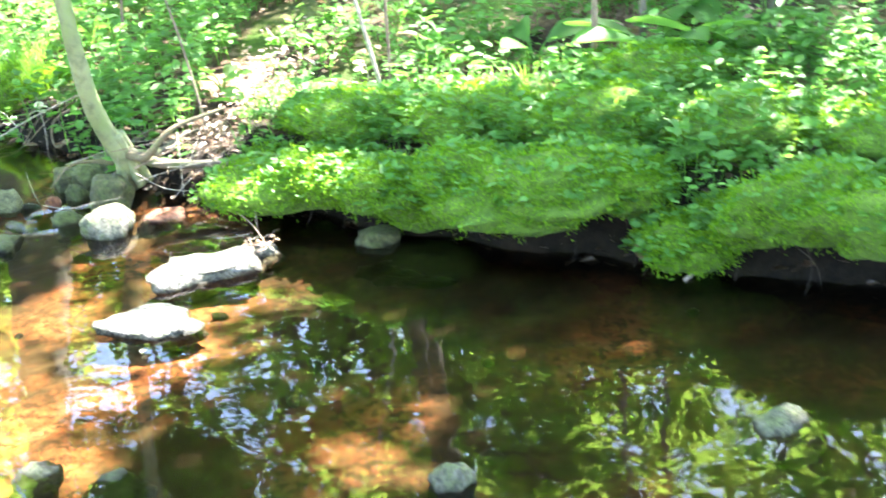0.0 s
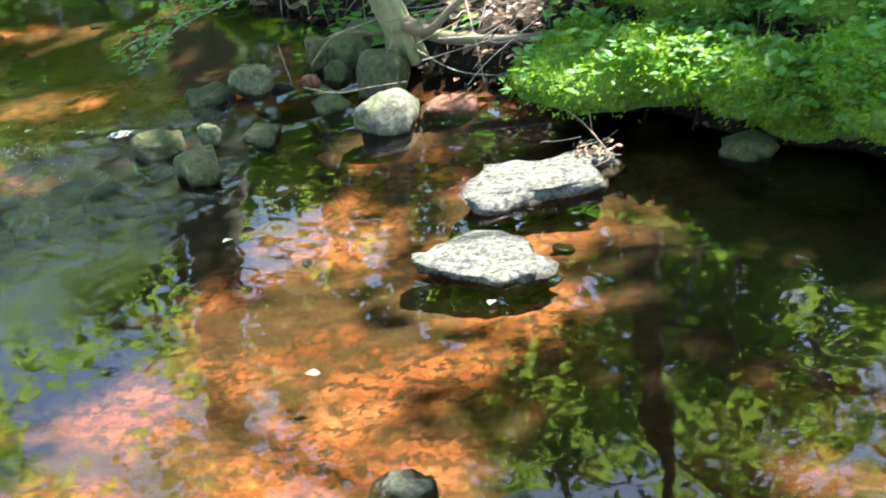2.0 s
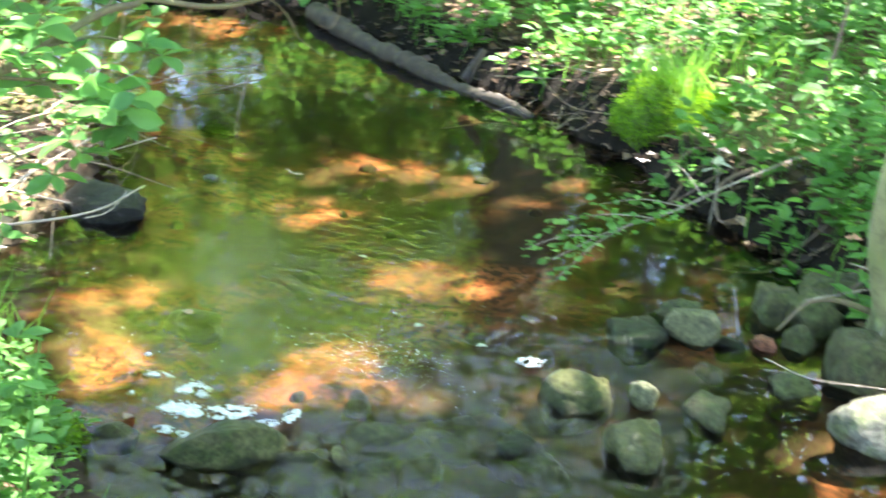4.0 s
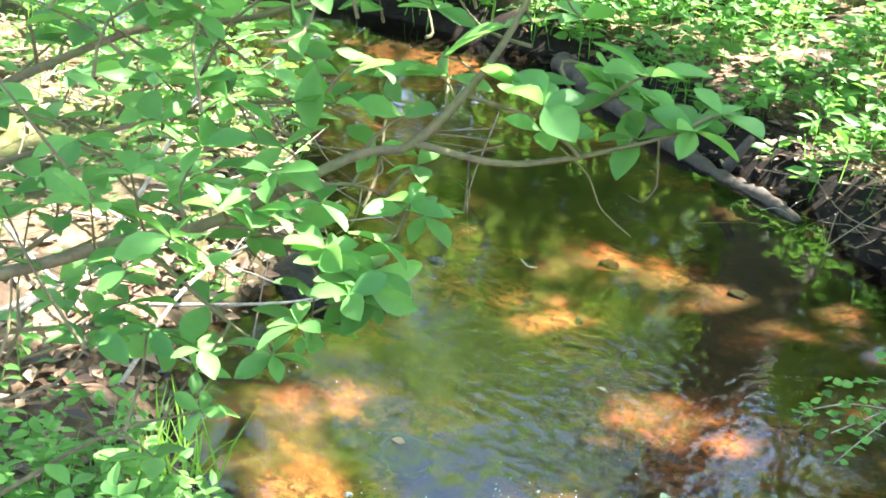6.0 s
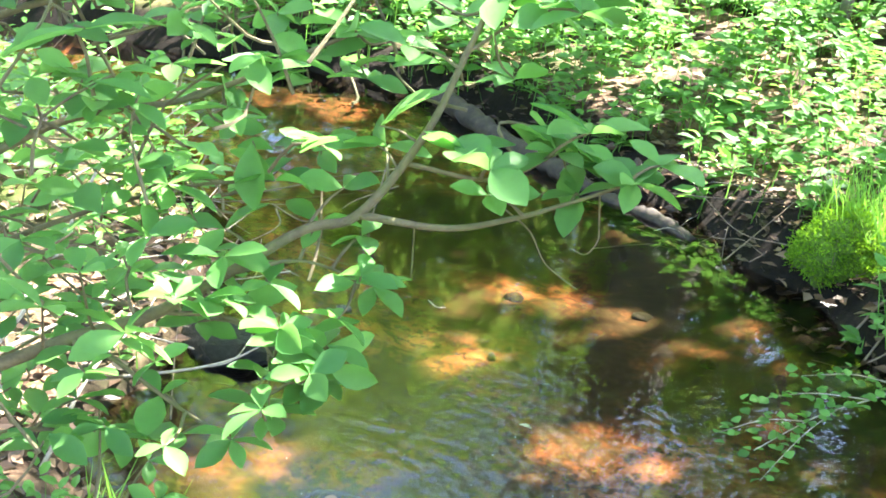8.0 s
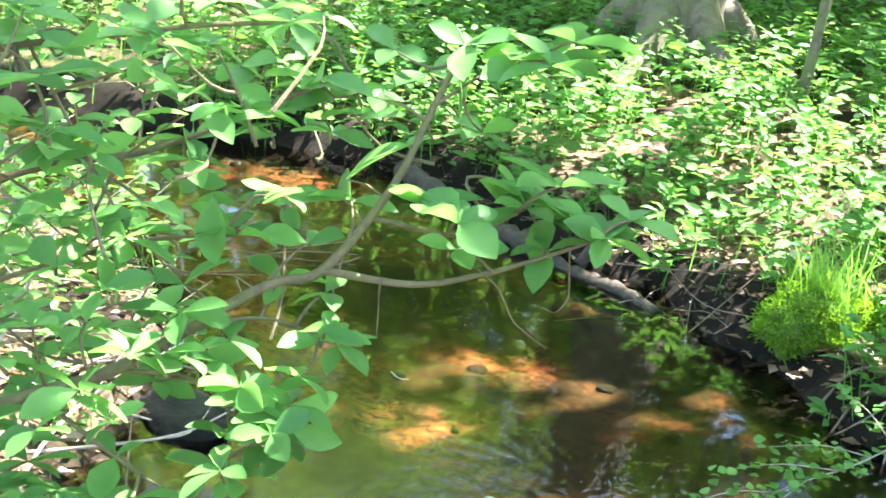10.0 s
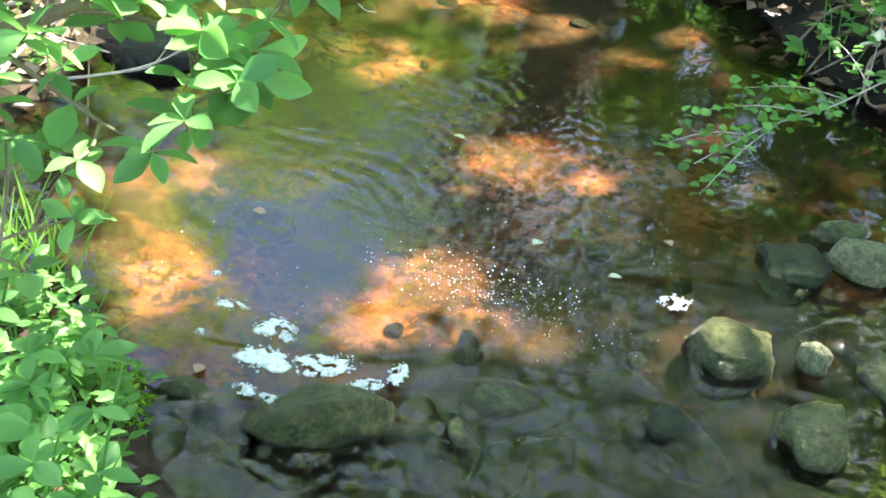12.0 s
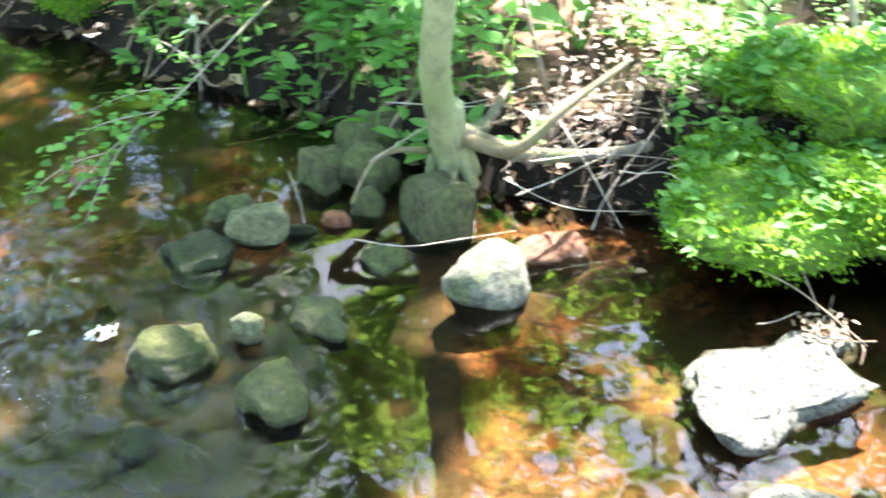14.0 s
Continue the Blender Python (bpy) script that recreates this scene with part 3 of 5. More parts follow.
tree("forest_tree", (-6.9, 8.9, 0.5), (-6.2, 8.4, 8.5), 0.14, "crown", "slender forest tree out of view, its broad leafy crown placed to shade the stream", leaf_places=over[belt < 1], leaf_size=0.15)
for x, y, h, r in ((0.8, 13.0, 8, 0.12), (2.6, 13.0, 9, 0.16), (5.2, 11.0, 8, 0.11), (-1.9, 14.0, 9, 0.15), (1.2, 17.0, 11, 0.2), (-0.4, 14.5, 8, 0.09), (5.6, 13.5, 11, 0.17),
                   (7.5, 10.5, 10, 0.14), (-9.0, 11.0, 10, 0.2), (-11.5, 15.5, 11, 0.2), (9.5, 16, 12, 0.2), (3.6, 18, 12, 0.2), (-2.4, 19, 13, 0.22), (-6.8, 3.2, 9, 0.16), (-9, 6.2, 9, 0.16),
                   (5.4, 5.6, 9, 0.13), (-4.6, 12.5, 6.5, 0.12), (-6.6, 13.2, 6, 0.12), (-8.4, 13.0, 6.5, 0.13), (-5.6, 15.5, 7.5, 0.15), (-7.8, 16.5, 8, 0.15), (-3.4, 15.0, 9, 0.15), (-10.0, 9.5, 6, 0.12), (0.2, 13.6, 9, 0.13), (-2.5, 14.6, 7.5, 0.11), (-0.9, 13.2, 7, 0.10), (-4.0, 13.6, 7.5, 0.13), (3.8, 14.6, 10, 0.15), (-3.2, -3.5, 9, 0.16), (1.6, -4.5, 9, 0.16)):
    tree("forest_tree", (x, y, float(height(x, y))), (x + rng.normal() * 0.6, y + rng.normal() * 0.6, h), r, "crown", "tall forest tree with fresh green crown",
         limbs=14, count=1250 if x > -2.6 and y > 12 else 1600 if x > 0 else 1900, leaf_size=0.25, spread=2.2, low=0.12)

for x, y, h in ((-6.2, 11.8, 4.6), (-7.6, 12.6, 5.0), (-5.0, 12.8, 4.6), (-8.6, 10.8, 4.4), (-6.9, 14.0, 5.2), (1.7, 11.7, 6.6), (3.4, 11.5, 6.6), (0.4, 12.2, 6.4)):
    tree("young_tree", (x, y, float(height(x, y))), (x + rng.normal() * 0.4, y + rng.normal() * 0.4, h), 0.05, "crown", "young bushy tree with fresh green leaves down to the ground",
         limbs=16, count=2200 if x < 0 else 1000, leaf_size=0.17 if x < 0 else 0.30, spread=1.3 if x < 0 else 1.7, low=0.08)

# mossy old trunk on the far bank
big = anchor("old_tree", (-3.45, 9.5, 0.4), "thick old tree trunk with mossy bark on the far bank", "tree")
v, f, _ = tube([(-3.45, 9.5, 0.2), (-3.45, 9.5, 0.6), (-3.58, 9.5, 2.0), (-3.85, 9.55, 3.6), (-4.3, 9.7, 8.0)], 0.36, 0.12, 16, 26, 0.1)
hang(piece("trunk", v, f, OLDBARK, smooth=True), big)
for a in (0.2, 1.5, 3.6, 4.6, 5.5):
    v, f, _ = tube([(-3.45 + 0.2 * math.cos(a), 9.5 + 0.2 * math.sin(a), 0.75), (-3.45 + 0.5 * math.cos(a), 9.5 + 0.5 * math.sin(a), 0.48), (-3.45 + 0.85 * math.cos(a), 9.5 + 0.85 * math.sin(a), 0.34)], 0.12, 0.05, 8)
    hang(piece("root", v, f, OLDBARK, smooth=True), big)


# ---- stones ----
def boulder(name, place, size, material, label, turn=0.0, seed=0, group="", rough=0.16, flat=0.0, category="stone", fine=4):
    """A weathered stone: a rounded block with uneven sides, set into the bed."""
    bm = bmesh.new()
    bmesh.ops.create_icosphere(bm, subdivisions=fine, radius=1.0)
    dice = random.Random(seed)
    cuts = [(Vector((dice.gauss(0, 1), dice.gauss(0, 1), dice.gauss(0, 0.8))).normalized(), dice.uniform(0.56, 0.84)) for _ in range(11)]
    for vert in bm.verts:
        p = vert.co.copy()
        for way, far_off in cuts:
            over_by = p.dot(way) - far_off
            if over_by > 0:
                p -= way * over_by * 0.8
        n = noise.noise(p * 0.9 + Vector((seed * 3.1, seed * 1.7, 0))) + 0.45 * noise.noise(p * 2.2 + Vector((seed, 5, seed))) + 0.22 * noise.noise(p * 5.5 + Vector((9, seed, 2))) + 0.2 * noise.noise(p * 11 + Vector((seed, 1, 7)))
        q = Vector([math.copysign(abs(c) ** 0.9, c) for c in p]) * (1 + rough * 2.2 * n)
        if flat and q.z > flat:
            q.z = flat + (q.z - flat) * 0.25 + 0.07 * n
        vert.co = Vector((q.x * size[0] / 2, q.y * size[1] / 2, q.z * size[2] / 2))
    me = bpy.data.meshes.new(name)
    bm.to_mesh(me)
    bm.free()
    me.materials.append(material)
    me.polygons.foreach_set("use_smooth", [True] * len(me.polygons))
    ob = new(name, me)
    ob.matrix_world = pose(*place, 0, 0, turn)
    return tagged(ob, label, category, group)


boulder("flat_rock", (-0.70, 4.08, -0.004), (0.44, 0.40, 0.14), PALE, "flat pale granite rock rising dry out of the stream", 18, 1, flat=0.45, rough=0.20, category="rock", fine=4)
boulder("flat_rock", (-0.79, 3.63, -0.012), (0.36, 0.30, 0.12), PALE, "low flat pale granite rock barely above the water", -30, 4, flat=0.45, rough=0.20, category="rock", fine=4)
boulder("flat_rock", (-0.54, 4.20, -0.005), (0.22, 0.16, 0.09), PALE, "small pale rock with twigs caught against it", 10, 9, category="rock")
boulder("boulder", (-1.20, 4.56, -0.005), (0.225, 0.20, 0.20), GRANITE, "round grey granite boulder standing in the stream", 20, 2, rough=0.10, category="boulder", fine=4)
W = "stones of the weir"
boulder("stone", (-1.71, 4.84, 0.07), (0.176, 0.114, 0.123), PEAR, "smooth pale olive cobble lying across two darker stones", 5, 3, W, 0.06)
boulder("stone", (-1.86, 4.80, 0.02), (0.202, 0.176, 0.141), WET, "dark wet stone in the weir", 30, 5, W)
boulder("stone", (-1.79, 4.98, 0.02), (0.194, 0.106, 0.123), MOSSY, "dark olive stone in the weir", 12, 6, W)
boulder("stone", (-1.94, 4.42, 0.0), (0.225, 0.19, 0.18), OLIVE, "blocky olive stone with water running round it", -12, 7, W, 0.12, 0.5)
boulder("stone", (-1.76, 4.46, 0.03), (0.079, 0.070, 0.088), PEAR, "small yellowish pebble between larger stones", 40, 8, W)
boulder("stone", (-1.73, 4.22, 0.0), (0.145, 0.165, 0.17), OLIVE, "olive algae-covered stone at the foot of the weir", 35, 10, W)
boulder("stone", (-1.61, 4.52, -0.01), (0.150, 0.229, 0.114), MOSSY, "wet algae-covered stone under a film of water", 10, 11, W)
boulder("stone", (-1.42, 4.72, -0.02), (0.176, 0.141, 0.132), MOSSY, "dark wet stone in still water", 25, 12, W)
boulder("mossy_boulder", (-1.27, 4.85, 0.04), (0.23, 0.19, 0.22), MOSSY, "mossy boulder under the roots of the leaning tree", 10, 13, rough=0.12, category="boulder", fine=4)
boulder("stone", (-1.41, 5.05, 0.08), (0.158, 0.123, 0.158), MOSSY, "mossy stone beside the tree roots", 0, 14, W)
boulder("stone", (-1.43, 4.93, 0.04), (0.097, 0.088, 0.106), MOSSY, "small mossy stone beside the tree roots", 30, 15, W)
boulder("stone", (-1.53, 5.12, 0.04), (0.150, 0.200, 0.170), MOSSY, "upright olive stone at the edge of the pool", -25, 16, W)
boulder("stone", (-1.35, 5.30, 0.06), (0.299, 0.176, 0.141), MOSSY, "long mossy slab at the bank", 12, 17, W)
boulder("stone", (-1.62, 4.86, 0.02), (0.088, 0.070, 0.079), WET, "small dark stone among dead leaves", 0, 18, W)
boulder("stone", (-1.52, 4.88, 0.03), (0.079, 0.062, 0.079), RUST, "small brown stone among dead leaves", 0, 19, W)
boulder("stone", (-1.64, 4.72, 0.0), (0.079, 0.062, 0.062), WET, "small dark pebble in the weir", 0, 20, W)
boulder("stone", (-1.03, 4.72, -0.03), (0.229, 0.158, 0.141), RUST, "rust-red stone half under water beside the roots", 15, 21, W)
boulder("stone", (-0.84, 4.62, -0.05), (0.246, 0.141, 0.123), RUST, "rust-red stone under shallow water", -10, 22, W)
boulder("long_stone", (-2.60, 3.80, 0.0), (0.36, 0.17, 0.15), OLIVE, "long mossy stone lying across the outflow", 36, 23, W, 0.08, fine=4)
boulder("stone", (-2.87, 3.74, -0.02), (0.114, 0.088, 0.097), OLIVE, "small brown stone at the bank", 10, 24, W)
boulder("stone", (-2.36, 4.06, -0.070), (0.299, 0.229, 0.176), MOSSY, "wet dark rock with water sliding over it", 30, 25, W)
boulder("stone", (-2.16, 4.16, -0.072), (0.317, 0.229, 0.176), MOSSY, "wet dark rock with water sliding over it", 10, 26, W)
boulder("stone", (-2.20, 3.98, -0.06), (0.123, 0.106, 0.123), OLIVE, "brown stone under running water", 0, 27, W)
boulder("stone", (-1.98, 4.14, -0.07), (0.264, 0.194, 0.158), WET, "wet dark rock under running water", -20, 28, W)
boulder("stone", (-2.44, 3.86, -0.065), (0.246, 0.194, 0.158), WET, "wet dark rock under running water", -20, 29, W)
boulder("stone", (-0.10, 4.24, 0.0), (0.176, 0.150, 0.141), MOSSY, "brown stone at the foot of the mossy bank", 0, 30)
boulder("sunken_rock", (0.02, 4.0, -0.09), (0.46, 0.26, 0.16), OLIVE, "pale flat rock lying under the water", -15, 31)
boulder("sunken_rock", (1.10, 2.70, -0.06), (0.26, 0.22, 0.16), GRANITE, "grey boulder just under the water", 20, 32)
boulder("stone", (0.27, 2.50, -0.02), (0.141, 0.106, 0.123), GRANITE, "pale stone breaking the water", 5, 33)
boulder("stone", (-0.86, 2.68, -0.04), (0.150, 0.141, 0.114), GRANITE, "pale sunlit stone breaking the water", 5, 34)
boulder("sunken_rock", (-0.62, 2.62, -0.07), (0.26, 0.22, 0.14), MOSSY, "grey-green rock lying under the water", 60, 35)
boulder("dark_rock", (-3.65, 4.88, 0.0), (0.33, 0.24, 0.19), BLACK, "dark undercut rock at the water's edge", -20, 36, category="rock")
boulder("stone", (-3.86, 5.95, -0.02), (0.194, 0.141, 0.088), WET, "dark flat stone in the upper pool", 0, 37)
boulder("near_rock", (-2.30, 3.20, -0.02), (0.34, 0.30, 0.30), WET, "dark mossy rock at the near bank with grass beside it", 25, 38, category="rock")
boulder("stone", (-3.04, 4.40, -0.06), (0.194, 0.158, 0.123), WET, "sunken stone with moss and dead leaves on it", 0, 39)
for k in range(18):
    u = rng.uniform(0.6, 3.4)
    x, y = WEIR[int(u)] + (WEIR[int(u) + 1] - WEIR[int(u)]) * (u % 1) + rng.normal(size=2) * 0.09 + (0.03, -0.08)
    s = rng.uniform(0.07, 0.15)
    boulder("stone", (x, y, -0.045), (s, s * rng.uniform(0.7, 1.0), s * 0.75), (WET, MOSSY, OLIVE)[k % 3], "small wet stone with the stream running over it", rng.uniform(0, 180), 60 + k, W, fine=3)
for k in range(46):
    x, y = rng.uniform(-3.5, 1.6), rng.uniform(2.3, 6.2)
    d, _ = shore(np.array([x]), np.array([y]))
    if d[0] < -0.12:
        s = rng.uniform(0.03, 0.08)
        boulder("pebble", (x, y, float(height(x, y)) + s * 0.1), (s, s * 0.8, s * 0.6), (OLIVE, RUST, MOSSY, OLIVE)[k % 4], "small pebble lying on the sandy stream bed", rng.uniform(0, 180), k, "pebbles on the bed", category="pebble", fine=2)


# ---- the leaning tree and its roots ----
lean = anchor("leaning_tree", (-1.22, 4.98, 0.1), "slim young tree with smooth grey-green bark leaning from the bank", "tree")
v, f, _ = tube([(-1.19, 5.03, 0.06), (-1.225, 4.96, 0.2), (-1.270, 4.87, 0.42), (-1.268, 4.78, 0.68), (-1.27, 4.75, 0.95), (-1.33, 4.77, 2.2), (-1.2, 4.9, 4.2), (-1.1, 5.2, 6.2)], 0.046, 0.02, 14, 44, 0.04)
hang(piece("trunk", v, f, BARK, smooth=True), lean)
for pts, r in (([(-1.21, 4.97, 0.22), (-1.05, 4.90, 0.17), (-0.80, 4.90, 0.15), (-0.50, 4.95, 0.17)], 0.028), ([(-1.27, 4.98, 0.16), (-1.36, 4.94, 0.19), (-1.43, 4.88, 0.19), (-1.49, 4.80, 0.13)], 0.010),
               ([(-1.2, 4.96, 0.2), (-1.08, 4.83, 0.22), (-0.95, 4.83, 0.33), (-0.76, 4.98, 0.36)], 0.020),
               ([(-1.2, 5.0, 0.18), (-1.1, 5.1, 0.16), (-1.0, 5.25, 0.2)], 0.03)):
    v, f, _ = tube(pts, r, r * 0.35, 8, 16, 0.15)
    hang(piece("root", v, f, OLDBARK if r > 0.025 else SHRUBBARK, smooth=True), lean)
for k in range(5):
    w = np.array((math.cos(1.25 * k + 0.4), math.sin(1.25 * k + 0.4), 0))
    v, f, _ = tube([np.array((-1.228, 4.93, 0.30)) + w * 0.022, np.array((-1.215, 4.98, 0.19)) + w * 0.032, np.array((-1.2, 5.0, 0.06)) + w * 0.06], 0.022, 0.020, 8, 10)
    hang(piece("root", v, f, BARK, smooth=True), lean)
for k in range(6):
    s = np.array((-1.2, 4.8, 3.4 + 0.45 * k))
    w = ways_round(1, (0.2, 0.6))[0]
    v, f, limb = tube([s, s + w * 0.6, s + w * 1.3], 0.016, 0.005, 6, 8)
    hang(piece("limb", v, f, BARK, smooth=True), lean)

# ---- dead wood ----
def stick(name, points, r, material, label, group="", taper=0.4, category="twig"):
    thing = piece(name, *tube(points, r, r * taper, 6, None, 0.25)[:2], material, smooth=True)
    return tagged(thing, label, category, group)


D = "dead twigs caught at the tree"
for k in range(40):
    c = np.array((-0.82, 4.92, 0.22)) + rng.normal(size=3) * (0.17, 0.13, 0.05)
    w = (ways_round(1, (-0.3, 0.45))[0] * (0.6, 0.6, 0.8) + (0.75, 0.15, 0.1)) * rng.uniform(0.06, 0.22)
    j = rng.normal(size=(2, 3)) * np.linalg.norm(w) * 0.13
    stick("twig", [c - w, c - w * 0.3 + j[0], c + w * 0.35 + j[1], c + w], rng.uniform(0.0011, 0.0030), TWIG if k % 2 else DARKTWIG, "bleached dead twig in the tangle beside the tree", D)
for pts in ([(-1.10, 4.73, 0.15), (-1.0, 4.75, 0.17), (-0.90, 4.80, 0.18), (-0.74, 4.86, 0.2)], [(-0.97, 4.95, 0.28), (-0.92, 4.75, 0.2), (-0.88, 4.58, 0.12)], [(-0.94, 4.62, 0.1), (-0.86, 4.72, 0.16), (-0.6, 4.95, 0.3)],
            [(-1.12, 4.78, 0.17), (-0.98, 4.70, 0.12), (-0.80, 4.68, 0.1)], [(-1.5, 4.70, 0.09), (-1.38, 4.66, 0.08), (-1.25, 4.62, 0.11), (-1.13, 4.60, 0.13)], [(-1.05, 4.8, 0.2), (-0.85, 4.84, 0.18), (-0.6, 4.78, 0.16)],
            [(-1.6, 4.92, 0.02), (-1.61, 4.9, 0.1), (-1.63, 4.92, 0.17)], [(-1.35, 5.2, 0.2), (-1.15, 5.15, 0.2), (-0.95, 5.15, 0.24)]):
    stick("twig", pts, 0.0021, TWIG, "long bleached twig bent over the water", D)
snag = stick("snag", [(-0.69, 4.53, 0.17), (-0.65, 4.38, 0.13), (-0.56, 4.27, 0.10), (-0.47, 4.12, 0.05)], 0.0038, DARKTWIG, "forked bleached branch stranded on the flat rock")
stick("twig", [(-0.53, 4.24, 0.07), (-0.55, 4.33, 0.14), (-0.58, 4.40, 0.17)], 0.0020, DARKTWIG, "thin arching twig on the flat rock")
for k in range(8):
    c = np.array((-0.53, 4.20, 0.05)) + rng.normal(size=3) * (0.05, 0.04, 0.008)
    w = (ways_round(1, (-0.1, 0.12))[0] + (0.2, -0.2, 0)) * rng.uniform(0.03, 0.08)
    stick("twig", [c - w, c + rng.normal(size=3) * 0.012, c + w], 0.0016, DARKTWIG if k % 3 else TWIG, "small dead twig heaped on the flat rock", "twigs on the flat rock")
v, f = leaves([(-0.66, 4.45, 0.15)] * 5, ways_round(5, (-0.3, 0.5)), 0.042, 0.026)
tagged(piece("seedling", v, f, GRASS), "light green sunlit leaf sprig on the stranded branch", "seedling")
c = np.array((-0.53, 4.21, 0.046)) + rng.normal(size=(70, 3)) * (0.032, 0.028, 0.006)
v, f = leaves(c, ways_round(70, (-0.3, 0.4)), rng.uniform(0.012, 0.03, 70), 0.012, CHIP, 0.6)
tagged(piece("leaf_litter", v, f, DRYLEAF), "brown dead leaves heaped on the small rock", "leaf litter", kind="stuff")
log = anchor("fallen_log", (-3.2, 6.85, 0.1), "dark wet fallen log along the far water's edge", "log")
hang(piece("stem", *tube([(-2.72, 6.54, 0.01), (-2.9, 6.66, 0.035), (-3.1, 6.76, 0.02), (-3.4, 6.92, 0.06), (-3.7, 7.14, 0.05), (-4.0, 7.36, 0.07), (-4.2, 7.55, 0.06)], 0.03, 0.05, 12, 60, 0.5)[:2], WETBARK, smooth=True), log)
hang(piece("stub", *tube([(-3.05, 6.62, 0.12), (-3.0, 6.70, 0.24)], 0.025, 0.015, 8)[:2], WETBARK, smooth=True), log)
for pts in ([(-2.36, 6.42, 0.14), (-2.55, 6.45, 0.14), (-2.75, 6.55, 0.24)], [(-2.55, 6.30, 0.08), (-2.45, 6.5, 0.18), (-2.25, 6.8, 0.4)], [(-2.9, 6.55, 0.18), (-2.6, 6.6, 0.2), (-2.3, 6.75, 0.2)]):
    stick("twig", pts, 0.003, DARKTWIG, "brown twig lying on the far bank")
for k in range(20):
    c = np.array((rng.uniform(-2.9, -2.2), rng.uniform(6.4, 7.0), 0)) 
    c[2] = float(height(c[0], c[1])) + 0.05
    w = ways_round(1, (-0.2, 0.3))[0] * rng.uniform(0.08, 0.25)
    stick("twig", [c - w, c - w * 0.3 + rng.normal(size=3) * 0.02, c + w * 0.4 + rng.normal(size=3) * 0.025, c + w], 0.0022, DARKTWIG if k % 4 else TWIG, "thin dead twig on the far bank", "twigs on the banks")
for pts, r in (([(-3.78, 4.3, 0.14), (-3.5, 4.55, 0.16), (-3.36, 4.66, 0.24)], 0.005), ([(-4.0, 4.0, 0.15), (-3.9, 4.35, 0.22), (-3.72, 4.7, 0.3)], 0.009), ([(-4.3, 4.3, 0.2), (-3.95, 4.15, 0.2), (-3.55, 4.2, 0.1)], 0.008),
               ([(-3.6, 4.0, 0.1), (-3.7, 4.4, 0.22), (-3.55, 4.8, 0.36)], 0.007), ([(-3.9, 3.7, 0.15), (-3.72, 4.05, 0.4), (-3.65, 4.3, 0.75)], 0.009), ([(-4.4, 4.6, 0.25), (-4.0, 4.5, 0.22), (-3.6, 4.62, 0.15)], 0.006)):
    stick("twig", pts, r, TWIG, "bleached branch lying on the leafy bank", "branches on the leafy bank")
for k in range(90):
    c = np.array((rng.uniform(-5.2, -3.6), rng.uniform(3.6, 6.0), 0))
    c[2] = float(height(c[0], c[1])) + rng.uniform(0.03, 0.3)
    w = ways_round(1, (-0.4, 0.6))[0] * rng.uniform(0.1, 0.35)
    stick("twig", [c - w, c + rng.normal(size=3) * 0.03, c + w], rng.uniform(0.002, 0.004), TWIG if k % 3 == 0 else DARKTWIG, "thin dead twig on the leafy bank", "twigs on the banks")



for k in range(9):
    u = rng.random()
    x, y = -1.35 - 0.75 * u + rng.normal() * 0.06, 5.2 + 0.85 * u + rng.normal() * 0.06
    w = np.array((rng.uniform(-0.3, 0.25), rng.uniform(-0.2, 0.2), 0))
    pts = [(px, py, max(float(height(px, py)), 0.0) + 0.012) for px, py in ((x + 0.15, y + 0.12), (x + 0.05 + w[1] * 0.3, y + 0.05), (x + w[0] * 0.4, y + w[1] * 0.5 - 0.04), (x + w[0], y + w[1] - 0.1))]
    stick("root", pts, rng.uniform(0.004, 0.010), DARKTWIG, "thin bare root on the eroded bank", "roots on the eroded bank", category="root")


for k in range(15):
    u = rng.uniform(0.1, 5.4)
    i = int(u)
    x, y = np.array(FAR_SIDE[15 + i]) + (np.array(FAR_SIDE[16 + i]) - np.array(FAR_SIDE[15 + i])) * (u - i)
    a, b = rng.normal(size=2) * (0.07, 0.02)
    stick("root", [(x, y + 0.06, 0.20), (x + a * 0.3, y - 0.02, 0.13), (x + a * 0.7 + 0.02, y - 0.03 + b, 0.06), (x + a, y - 0.06 + b, -0.02)], rng.uniform(0.0012, 0.0035), WETBARK, "thin root hanging down the dark undercut bank", "roots under the moss", category="root")

stick("stick", [(0.96, 3.67, 0.00), (1.10, 3.75, 0.07), (1.05, 3.80, 0.13)], 0.006, TWIG, "forked pale stick stranded under the mossy bank", category="stick")
stick("stick", [(1.10, 3.75, 0.07), (1.19, 3.75, 0.09), (1.30, 3.66, 0.05)], 0.004, TWIG, "forked pale stick stranded under the mossy bank", category="stick")
v, f = leaves([(0.82, 3.75, 0.12)], [(0.3, -0.5, -0.6)], 0.07, 0.06, BLADE, 0.3)
tagged(piece("dead_leaf", v, f, DRYLEAF, smooth=True), "curled brown dead leaf hanging under the moss", "leaf")

